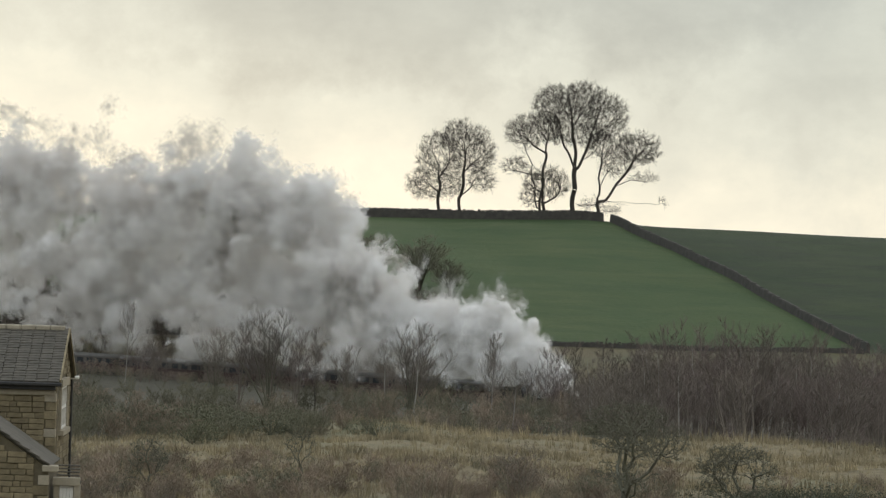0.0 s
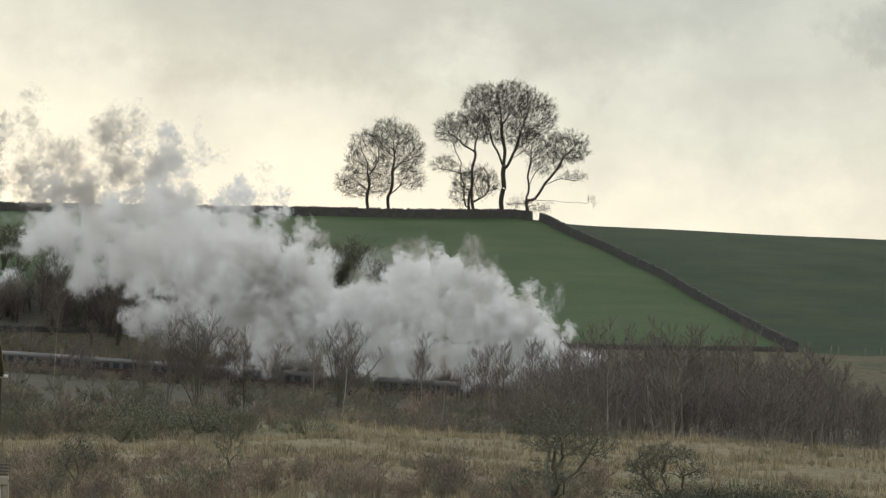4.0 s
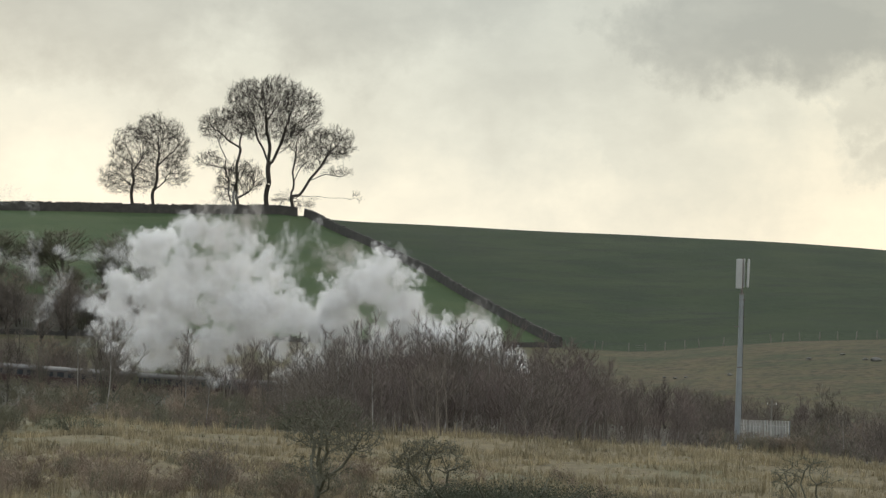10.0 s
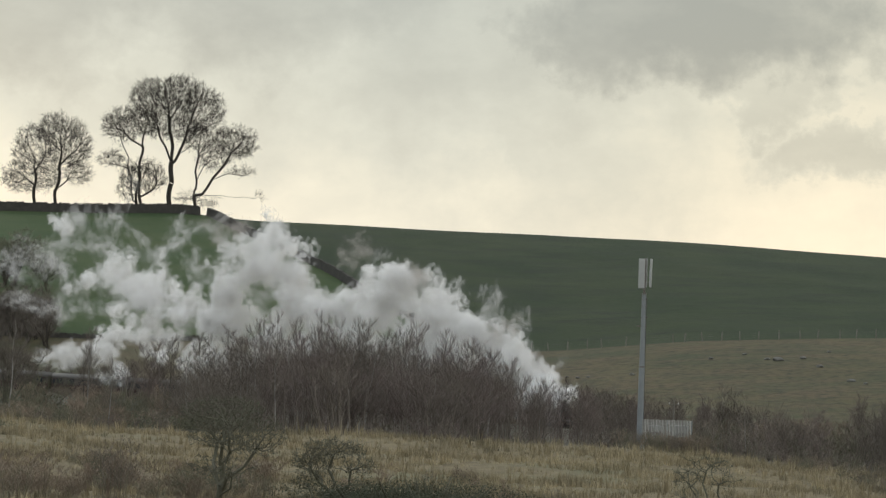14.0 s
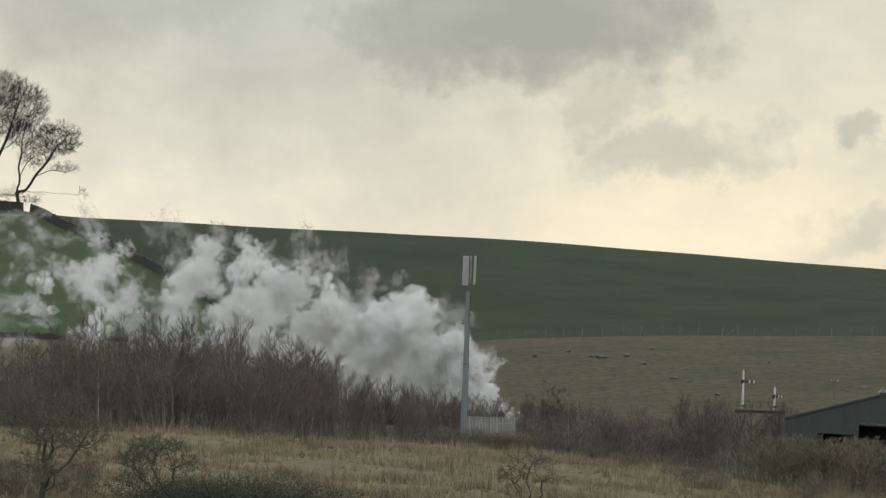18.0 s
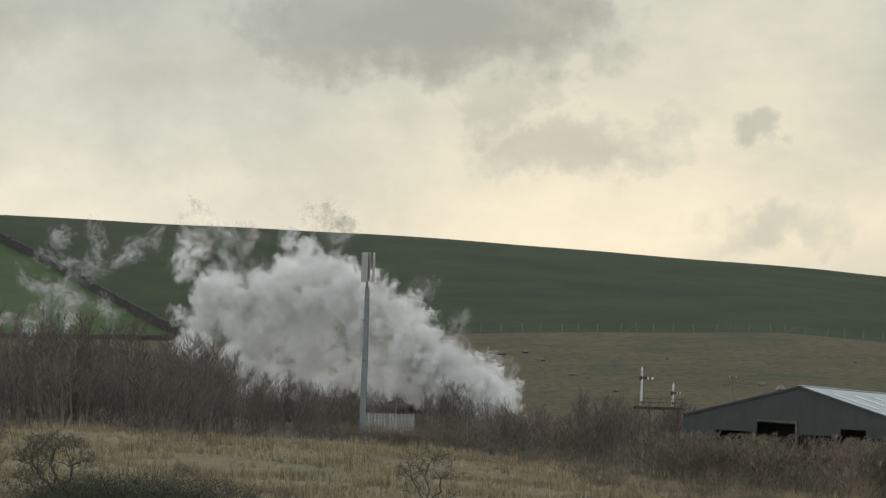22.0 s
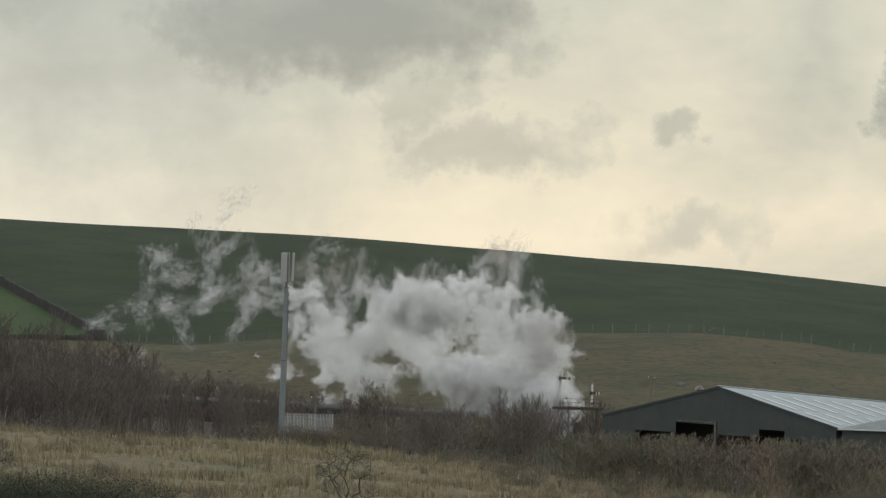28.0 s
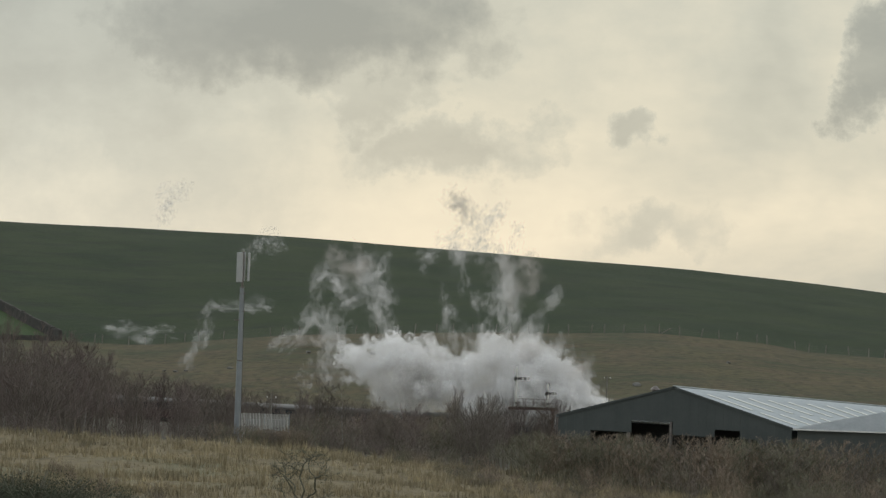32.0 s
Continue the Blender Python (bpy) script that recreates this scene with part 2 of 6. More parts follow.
def wave(x, y, s, k=0.0):
    """Gentle swells some s metres long."""
    return np.sin(x / s + 1.3 + k) * np.cos(y / (s * 0.83) + 0.4 + 2 * k) + 0.5 * np.sin((x * 0.7 + y * 0.9) / (s * 0.47) + 2.1 + k)


def ground_z(x, y):
    x, y = np.asarray(x, float), np.asarray(y, float)
    a = np.clip(x / np.maximum(y, 200.0), -0.45, 0.45)
    near = np.interp(y, [-3000, -60, 0, 60, 130, 200, 250, 290], [90, 28, 23.2, 17.5, 14.6, 11.0, 8.6, 7.4])
    md = meadow_z(a)
    mead = np.interp(y, [290, 330, 380, 420], [0, 0.4, 0.85, 1.0]) * (md - 7.4) + 7.4
    yr = track_y(x)
    zr = rail_z(x)
    low = np.interp(a, [-0.2, -0.06, 0.05, 0.12], [5.2, 4.0, 3.2, 2.8])
    z = np.where(y < 290, near, mead)
    z = np.where(y > 420, md + (low - md) * smooth((y - 420) / 55.0), z)
    z = np.where(y > yr - 14, low + (zr - low) * smooth((y - yr + 14) / 9.0), z)
    z = np.where(y > yr - 5, zr, z)
    fz = foot_z(a)
    z = np.where(y > yr + 5, zr + (fz - zr) * (0.5 * smooth((y - yr - 5) / (737 - yr)) + 0.5 * np.clip((y - yr - 5) / (737 - yr), 0, 1)), z)
    cz = crest_z(a)
    u = (y - 742) / 158.0
    z = np.where(y > 742, fz + (cz - fz) * (1.18 * u - 0.18 * u * u * u), z)
    z = np.where(y > 900, cz - (y - 900) * 0.045, z)
    z = np.where(y > 1500, cz - 27 - (y - 1500) * 0.004, z)
    rough = np.where((y > 250) & (y < 560), 0.35, 0.12) * np.clip((np.abs(y - yr) - 5) / 10, 0, 1) * (y < 1500)
    return z + rough * wave(x, y, 9.0)


def axis(fine0, fine1, step, far0, far1):
    mid = list(np.arange(fine0, fine1 + 0.1, step))
    lo, hi, s, t = [], [], step, step
    v, w = fine0, fine1
    while v > far0:
        s *= 1.35
        v -= s
        lo.append(v)
    while w < far1:
        t *= 1.35
        w += t
        hi.append(w)
    return np.array(lo[::-1] + mid + hi)


def sheet(name, xs, ys, zf, mat):
    gx, gy = np.meshgrid(xs, ys)
    co = np.stack([gx.ravel(), gy.ravel(), zf(gx.ravel(), gy.ravel())], 1)
    nx, ny = len(xs), len(ys)
    i = np.arange((ny - 1) * nx).reshape(ny - 1, nx)[:, :-1].ravel()
    me = bpy.data.meshes.new(name)
    me.from_pydata(co.tolist(), [], np.stack([i, i + 1, i + nx + 1, i + nx], 1).tolist())
    me.shade_smooth()
    me.materials.append(mat)
    return new(name, me)


def field_wall_x(y):
    """The diagonal wall's line: from the brow down to the field's lower edge."""
    return np.interp(y, [742, 900], [3.9, -51.2])


def ground_material():
    mt = bpy.data.materials.new("hillside_grass_and_scrub_soil")
    mt.use_nodes = True
    nt = mt.node_tree
    b = nt.nodes["Principled BSDF"]
    b.inputs["Roughness"].default_value, b.inputs["Specular IOR Level"].default_value = 0.95, 0.1
    tc = nt.nodes.new("ShaderNodeTexCoord")

    def noise_of(scale, detail=6, stretch=(1, 1, 1)):
        mp = nt.nodes.new("ShaderNodeMapping")
        mp.inputs["Scale"].default_value = stretch
        nt.links.new(tc.outputs["Object"], mp.inputs[0])
        q = nt.nodes.new("ShaderNodeTexNoise")
        q.inputs["Scale"].default_value, q.inputs["Detail"].default_value, q.inputs["Roughness"].default_value = scale, detail, 0.62
        nt.links.new(mp.outputs[0], q.inputs["Vector"])
        return q.outputs[0]

    big, small, streak = noise_of(0.045), noise_of(0.7), noise_of(0.22, 5, (0.35, 1.0, 1.0))

    def mix(f, a, c):
        q = nt.nodes.new("ShaderNodeMix")
        q.data_type = "RGBA"
        for sock, v in ((q.inputs[0], f), (q.inputs[6], a), (q.inputs[7], c)):
            if isinstance(v, tuple):
                sock.default_value = (*v, 1)
            elif isinstance(v, float):
                sock.default_value = v
            else:
                nt.links.new(v, sock)
        return q.outputs[2]

    def ramp(v, lo, hi):
        q = nt.nodes.new("ShaderNodeMapRange")
        q.inputs[1].default_value, q.inputs[2].default_value = lo, hi
        nt.links.new(v, q.inputs[0])
        return q.outputs[0]

    def zone(name):
        q = nt.nodes.new("ShaderNodeAttribute")
        q.attribute_name = name
        s = nt.nodes.new("ShaderNodeMath")
        s.operation = "MULTIPLY_ADD"
        nt.links.new(small, s.inputs[0])
        s.inputs[1].default_value = 0.5
        nt.links.new(q.outputs["Fac"], s.inputs[2])
        return ramp(s.outputs[0], 0.6, 0.9)

    soil = mix(ramp(small, 0.35, 0.65), (0.080, 0.076, 0.056), (0.058, 0.053, 0.043))
    bright = mix(ramp(big, 0.35, 0.65), (0.046, 0.072, 0.032), (0.064, 0.084, 0.038))
    bright = mix(ramp(streak, 0.45, 0.75), bright, (0.042, 0.065, 0.030))
    dull = mix(ramp(big, 0.35, 0.65), (0.026, 0.040, 0.021), (0.040, 0.052, 0.027))
    dull = mix(ramp(streak, 0.45, 0.75), dull, (0.027, 0.035, 0.025))
    rough = mix(ramp(big, 0.4, 0.6), (0.094, 0.084, 0.046), (0.056, 0.064, 0.036))
    rough = mix(ramp(streak, 0.42, 0.66), rough, (0.100, 0.080, 0.050))
    rough = mix(ramp(small, 0.46, 0.66), rough, (0.046, 0.044, 0.031))
    tawny = mix(ramp(small, 0.35, 0.65), (0.20, 0.165, 0.10), (0.115, 0.098, 0.064))
    tawny = mix(ramp(big, 0.5, 0.68), tawny, (0.135, 0.135, 0.085))
    c = mix(zone("bright_field"), soil, bright)
    c = mix(zone("dull_field"), c, dull)
    c = mix(zone("rough_pasture"), c, rough)
    c = mix(zone("meadow"), c, tawny)
    nt.links.new(c, b.inputs["Base Color"])
    bp = nt.nodes.new("ShaderNodeBump")
    bp.inputs["Distance"].default_value, bp.inputs["Strength"].default_value = 0.5, 0.7
    nt.links.new(small, bp.inputs["Height"])
    nt.links.new(bp.outputs[0], b.inputs["Normal"])
    return mt


GROUND = sheet("ground", axis(-260, 260, 4.0, -4200, 4200), axis(260, 930, 4.0, -2500, 4900), ground_z, ground_material())
tagged(GROUND, "rolling hillside of green fields, dry meadow and scrub", "ground", kind="structure")


def zones():
    me = GROUND.data
    n = len(me.vertices)
    co = np.zeros(n * 3)
    me.vertices.foreach_get("co", co)
    x, y, z = co.reshape(n, 3).T
    a = x / np.maximum(y, 200)
    wx = field_wall_x(y)
    up = smooth((y - 738) / 5)
    right = smooth((x - wx) / 3)
    yr = track_y(x)
    bank = smooth((y - yr - 6) / 4) * (1 - up)
    for name, v in (("bright_field", up * (1 - right) * (1 - smooth((-0.086 - a) / 0.012) * smooth((788 - y) / 14))), ("dull_field", up * right), ("rough_pasture", bank),
                    ("meadow", np.maximum(smooth((426 - y) / 8) * smooth((a + 0.35) / 0.05), 0.45 * bank * smooth((a + 0.085) / 0.015) * smooth((-0.02 - a) / 0.02)))):
        at = me.attributes.new(name, "FLOAT", "POINT")
        at.data.foreach_set("value", np.ascontiguousarray(v, dtype=np.float32))


zones()


# ---- mesh helpers ----
def part(name, bm, mat, parent=None, label="", m=None, smoothed=False):
    me = bpy.data.meshes.new(name)
    bm.to_mesh(me)
    bm.free()
    if smoothed:
        me.shade_smooth()
    me.materials.append(mat)
    ob = new(name, me)
    if parent:
        ob.parent = parent
    if m is not None:
        ob.matrix_basis = m
    return tagged(ob, label)


def raw(name, verts, faces, mat, parent=None, label="", smoothed=False):
    me = bpy.data.meshes.new(name)
    me.from_pydata(verts, [], faces)
    if smoothed:
        me.shade_smooth()
    me.materials.append(mat)
    ob = new(name, me)
    if parent:
        ob.parent = parent
    return tagged(ob, label)


def thing(name, m, label, category, group="", kind=""):
    ob = new(name)
    ob.empty_display_size = 0.3
    ob.matrix_basis = m
    return tagged(ob, label, category, group, kind)


def box(bm, cx, cy, cz, sx, sy, sz, bevel=0.0, m=None):
    """A box by its centre and sizes."""
    r = bmesh.ops.create_cube(bm, size=1.0)
    vs = r["verts"]
    bmesh.ops.scale(bm, verts=vs, vec=(sx, sy, sz))
    bmesh.ops.translate(bm, verts=vs, vec=(cx, cy, cz))
    if bevel:
        es = list({e for v in vs for e in v.link_edges})
        r = bmesh.ops.bevel(bm, geom=es, offset=bevel, segments=1, affect="EDGES")
        vs = list({v for f in r["faces"] for v in f.verts} | {v for v in vs if v.is_valid})
    if m is not None:
        bmesh.ops.transform(bm, matrix=m, verts=vs)
    return vs


def boxed(*a, **k):
    bm = bmesh.new()
    box(bm, *a, **k)
    return bm


def rod(bm, p, q, r0, r1=None, n=8):
    """A tapered round bar from p to q."""
    p, q = Vector(p), Vector(q)
    d = q - p
    m = Matrix.Translation((p + q) / 2) @ d.to_track_quat("Z", "Y").to_matrix().to_4x4()
    return bmesh.ops.create_cone(bm, cap_ends=True, segments=n, radius1=r0, radius2=r0 if r1 is None else r1, depth=d.length, matrix=m)["verts"]


def rodded(*a, **k):
    bm = bmesh.new()
    rod(bm, *a, **k)
    return bm


def tubes(segs, sides=4):
    """Vertices and faces of many tapered twigs: segs holds rows of p, q, radius at p, radius at q."""
    p, q = segs[:, :3], segs[:, 3:6]
    d = q - p
    d /= np.linalg.norm(d, axis=1, keepdims=True) + 1e-9
    ref = np.where(np.abs(d[:, 2:3]) < 0.9, np.array([[0, 0, 1.0]]), np.array([[1.0, 0, 0]]))
    u = np.cross(d, ref)
    u /= np.linalg.norm(u, axis=1, keepdims=True)
    v = np.cross(d, u)
    n = len(segs)
    an = np.arange(sides) * 2 * np.pi / sides
    ring = u[:, None] * np.cos(an)[None, :, None] + v[:, None] * np.sin(an)[None, :, None]
    co = np.concatenate([p[:, None] + ring * segs[:, 6, None, None], q[:, None] + ring * segs[:, 7, None, None]], 1).reshape(-1, 3)
    base = np.arange(n)[:, None] * 2 * sides
    k = np.arange(sides)
    k2 = (k + 1) % sides
    f = np.stack([base + k, base + k2, base + sides + k2, base + sides + k], 2).reshape(-1, 4)
    return co, f


def colonize(rng, roots, blobs, count, step, reach, kill, lean=(0, 0, 0.05), limit=160, straight=0.0, flat=1.0):
    """Branches that grow from the polyline roots towards points strewn in the ellipsoids blobs. Returns nodes and parents."""
    vol = np.array([b[3] * b[4] * b[5] for b in blobs])
    pts = []
    for b, k in zip(blobs, (count * vol / vol.sum()).astype(int) + 1):
        d = rng.normal(size=(k, 3))
        d /= np.linalg.norm(d, axis=1, keepdims=True)
        d *= rng.uniform(0.25, 1.0, (k, 1)) ** 0.45
        d[:, 2] *= np.where(d[:, 2] < 0, flat, 1.0)
        pts.append(np.array(b[:3]) + d * np.array(b[3:6]))
    pts = np.concatenate(pts)
    nodes, par = [], []
    for line in roots:
        line = [np.array(v, float) for v in line]
        prev = -1
        if nodes and line:
            d0 = [np.linalg.norm(n - line[0]) for n in nodes]
            prev = int(np.argmin(d0))
        for i, v in enumerate(line):
            if i == 0:
                if prev < 0:
                    nodes.append(v), par.append(-1)
                    prev = len(nodes) - 1
                continue
            w = line[i - 1]
            k = max(1, int(np.linalg.norm(v - w) / step))
            for j in range(1, k + 1):
                u = len(nodes) * step
                sway = 0.5 * step * np.array([math.sin(u * 0.9 + i), math.cos(u * 0.7 + 2 * i), 0.4 * math.sin(u * 1.3)])
                nodes.append(w + (v - w) * j / k + sway), par.append(prev)
                prev = len(nodes) - 1
    N = np.array(nodes)
    D = np.linalg.norm(pts[:, None] - N[None], axis=2)
    near, nd = D.argmin(1), D.min(1)
    P = list(par)
    alive = np.ones(len(pts), bool)
    lean = np.array(lean)
    for _ in range(limit):
        act = alive & (nd < reach)
        if not act.any():
            break
        ids = np.unique(near[act])
        dirs = np.zeros((len(N), 3))
        w = pts[act] - N[near[act]]
        np.add.at(dirs, near[act], w / (np.linalg.norm(w, axis=1, keepdims=True) + 1e-9))
        d = dirs[ids]
        d = d / (np.linalg.norm(d, axis=1, keepdims=True) + 1e-9) + lean + rng.normal(size=d.shape) * (0.16 - 0.1 * min(1.0, straight))
        if straight:
            back = np.array(P)[ids]
            ahead = N[ids] - N[np.maximum(back, 0)]
            d += straight * ahead / (np.linalg.norm(ahead, axis=1, keepdims=True) + 1e-9)
        d /= np.linalg.norm(d, axis=1, keepdims=True)
        fresh = N[ids] + d * step
        k0 = len(N)
        apart = np.linalg.norm(fresh[:, None] - N[None], axis=2).min(1) > 0.45 * step
        if not apart.any():
            alive[act] &= rng.random(int(act.sum())) < 0.5
            continue
        fresh, ids = fresh[apart], ids[apart]
        N = np.concatenate([N, fresh])
        P += [int(i) for i in ids]
        dn = np.linalg.norm(pts[:, None] - fresh[None], axis=2)
        b, bd = dn.argmin(1), dn.min(1)
        closer = bd < nd
        near = np.where(closer, b + k0, near)
        nd = np.minimum(nd, bd)
        alive &= nd > kill
        if len(N) > 12000:
            break
    return N, np.array(P)


def limbs(N, P, tip, power=2.3):
    """Segments with radii by the pipe rule."""
    n = len(N)
    acc = np.zeros(n)
    kids = np.bincount(P[P >= 0], minlength=n)
    for i in range(n - 1, -1, -1):
        if kids[i] == 0:
            acc[i] += tip ** power
        if P[i] >= 0:
            acc[P[i]] += acc[i]
    r = acc ** (1 / power)
    i = np.nonzero(P >= 0)[0]
    return np.concatenate([N[P[i]], N[i], np.minimum(r[P[i]], r[i] * 1.5)[:, None], r[i][:, None]], 1), kids


def twigs(rng, N, P, kids, per, length, r, up=0.35, fan=0.55):
    """Fine twigs at the ends of the branches."""
    up_to = np.zeros(len(N), int)
    for i in range(len(N) - 1, -1, -1):
        if P[i] >= 0:
            up_to[P[i]] = max(up_to[P[i]], up_to[i] + 1)
    ends = np.nonzero((P >= 0) & ((kids == 0) | ((up_to < 4) & (rng.random(len(N)) < 0.6))))[0]
    d = N[ends] - N[P[ends]]
    d /= np.linalg.norm(d, axis=1, keepdims=True) + 1e-9
    out = []
    for _ in range(per):
        v = d + rng.normal(size=d.shape) * fan + np.array([0, 0, up])
        v /= np.linalg.norm(v, axis=1, keepdims=True)
        ln = length * rng.uniform(0.5, 1.2, (len(ends), 1))
        q = N[ends] + v * ln
        out.append(np.concatenate([N[ends], q, np.full((len(ends), 1), r), np.full((len(ends), 1), r * 0.5)], 1))
        v2 = v + rng.normal(size=d.shape) * 0.5 + np.array([0, 0, up])
        v2 /= np.linalg.norm(v2, axis=1, keepdims=True)
        mid = N[ends] + v * ln * 0.5
        out.append(np.concatenate([mid, mid + v2 * ln * 0.6, np.full((len(ends), 1), r * 0.8), np.full((len(ends), 1), r * 0.4)], 1))
    return np.concatenate(out)


def tree_parts(rng, parent, roots, blobs, count, step, reach, kill, tip, per, length, bark, twig, lean=(0, 0, 0.05), trunk_r=0.0, twig_r=0.0, power=2.3, straight=0.0, flat=1.0, fan=0.55):
    N, P = colonize(rng, roots, blobs, count, step, reach, kill, lean, straight=straight, flat=flat)
    segs, kids = limbs(N, P, tip, power)
    thick = segs[:, 6] > max(trunk_r, segs[:, 6].max() * 0.34)
    co, f = tubes(segs[thick], 7)
    trunk = raw("trunk", co.tolist(), f.tolist(), bark, parent, smoothed=True)
    co, f = tubes(segs[~thick], 4)
    limb = tagged(raw("branchwork", co.tolist(), f.tolist(), bark, parent, smoothed=True), kind="stuff")
    co, f = tubes(twigs(rng, N, P, kids, per, length, twig_r or tip * 0.8, fan=fan), 3)
    tagged(raw("crown", co.tolist(), f.tolist(), twig, parent), kind="stuff")
    return N


def on_ground(x, y, dz=0.0):
    return float(ground_z(x, y)) + dz


# ---- hill: stone walls and trees on the brow ----
def drystone_wall(name, line, height, thick, label):
    """A wall along a line of x, y: battered faces, rough coping."""
    rng = np.random.default_rng(len(line) * 7 + int(height * 100))
    pts = []
    for (x0, y0), (x1, y1) in zip(line[:-1], line[1:]):
        k = max(1, int(math.hypot(x1 - x0, y1 - y0) / 0.8))
        pts += [(x0 + (x1 - x0) * i / k, y0 + (y1 - y0) * i / k) for i in range(k)]
    pts.append(line[-1])
    p = np.array(pts)
    d = np.gradient(p, axis=0)
    d /= np.linalg.norm(d, axis=1, keepdims=True)
    nrm = np.stack([-d[:, 1], d[:, 0]], 1)
    z = ground_z(p[:, 0], p[:, 1])
    h = height + np.cumsum(rng.normal(0, 0.03, len(p))) * 0.5 + rng.normal(0, 0.05, len(p))
    h = np.clip(h, height * 0.8, height * 1.15)
    wall = thing(name, Matrix(), label, "stone wall", kind="structure")
    rows = [(-0.5, -0.3), (-0.5, 0.0), (-0.36, 1.0), (0.36, 1.0), (0.5, 0.0), (0.5, -0.3)]
    co, f = [], []
    m = len(rows)
    for i in range(len(p)):
        for o, v in rows:
            jit = rng.normal(0, 0.03, 3)
            co.append((p[i, 0] + nrm[i, 0] * o * thick + jit[0], p[i, 1] + nrm[i, 1] * o * thick + jit[1], z[i] + (v if v < 0 else v * (h[i] - 0.22)) + jit[2]))
    for i in range(len(p) - 1):
        for j in range(m - 1):
            f.append((i * m + j, i * m + j + 1, (i + 1) * m + j + 1, (i + 1) * m + j))
    f += [tuple(range(m)), tuple(reversed([(len(p) - 1) * m + j for j in range(m)]))]
    raw("courses", co, f, DRYSTONE, wall)
    co, f = [], []
    for i in range(len(p) - 1):
        if rng.random() < 0.03:
            continue
        top, b = h[i] + rng.normal(0, 0.05), len(co)
        u, e0, e1 = thick * 0.36, p[i] + d[i] * 0.03, p[i] + d[i] * rng.uniform(0.6, 0.78)
        for q, zz in ((e0, z[i]), (e1, z[i + 1])):
            for o, v in ((-u, h[i] - 0.22), (-u * 0.8, top), (u * 0.8, top), (u, h[i] - 0.22)):
                co.append((q[0] + nrm[i, 0] * o, q[1] + nrm[i, 1] * o, zz + v))
        f += [(b, b + 1, b + 5, b + 4), (b + 1, b + 2, b + 6, b + 5), (b + 2, b + 3, b + 7, b + 6), (b + 3, b + 2, b + 1, b), (b + 4, b + 5, b + 6, b + 7)]
    tagged(raw("coping_stones", co, f, DRYSTONE, wall), kind="stuff")
    return wall


drystone_wall("wall_brow", [(-330, 898), (-180, 898), (-60, 898), (-52.2, 897.5)], 1.75, 0.7, "dark dry-stone wall along the brow of the hill")
drystone_wall("wall_field", [(-50.6, 899), (-46, 884), (-26, 829), (-10, 781), (3.9, 742)], 1.7, 0.8, "dark dry-stone wall running down the hillside")
drystone_wall("wall_foot", [(-330, 742), (-180, 742), (-60, 741), (3.2, 741)], 1.1, 0.7, "low dry-stone wall along the foot of the green field")

S = 0.1206  # the brow trees are laid out in units of about 12 cm


def brow_tree(seed, x, y, roots, blobs, count, label, tip=0.018, per=5, length=1.3):
    rng = np.random.default_rng(seed)
    t = thing("bare_tree", pose(x, y, on_ground(x, y, -0.1)), label, "tree", "bare trees on the brow")
    base = 13  # the wall hides the foot of the trunk
    rt = [[(q[0] * S, 0.0, (q[1] + base if q[1] else 0) * S) for q in line] for line in roots]
    bl = [(cx * S, cz * S, (h + base) * S, rx * S * 1.06, ry * S, rz * S * 1.08) for cx, cz, h, rx, ry, rz in blobs]
    tree_parts(rng, t, rt, bl, int(count * 2.4), 0.45, 9.0, 0.50, tip, per, length, BARK, BARK, lean=(0, 0, 0.16), twig_r=0.013, power=2.1, straight=0.9, flat=0.7, fan=0.42)
    return t


brow_tree(1, -88.1, 902, [[(0, 0), (1, 40), (0, 78)], [(0, 55), (14, 85)], [(0, 30), (-18, 50)]],
          [(-2, 0, 92, 36, 34, 44), (-16, 0, 45, 38, 30, 32), (20, 0, 50, 22, 26, 36)], 900, "bare spreading tree with low feathery branches behind the wall")
brow_tree(2, -83.8, 903, [[(0, 0), (2, 26), (8, 60), (8, 100)], [(3, 30), (22, 46), (28, 56)], [(8, 70), (26, 90)]],
          [(-2, 0, 128, 30, 30, 32), (24, 0, 100, 36, 34, 48), (38, 0, 55, 24, 24, 24)], 1000, "bare rounded tree with a bent trunk behind the wall")
brow_tree(3, -66.5, 903, [[(0, 0), (6, 60), (9, 105), (14, 130)], [(-2, 5), (-10, 45), (-14, 80)], [(-12, 66), (-34, 72), (-50, 74)], [(9, 105), (-14, 122), (-36, 136)], [(-14, 80), (-20, 100), (-30, 118)]],
          [(-22, 0, 138, 38, 34, 30), (-40, 0, 78, 26, 22, 14), (16, 0, 145, 20, 30, 28)], 900, "tall bare tree with two dark stems behind the wall")
brow_tree(4, -65.2, 901, [[(0, 0), (-2, 20), (-4, 35)], [(0, 14), (20, 30)]],
          [(2, 0, 46, 40, 34, 32), (-22, 0, 22, 22, 20, 16)], 600, "small bushy bare tree below taller ones", tip=0.022, length=1.2)
brow_tree(5, -59.4, 904, [[(0, 0), (2, 40), (4, 82)], [(4, 80), (-14, 112), (-22, 140)], [(4, 82), (0, 130), (-6, 160)], [(4, 78), (22, 108), (28, 140)], [(10, 92), (40, 112)]],
          [(-30, 0, 182, 44, 44, 42), (12, 0, 190, 46, 46, 40), (50, 0, 168, 42, 40, 46), (4, 0, 138, 50, 40, 24)], 2100, "largest bare tree with a broad domed crown behind the wall")
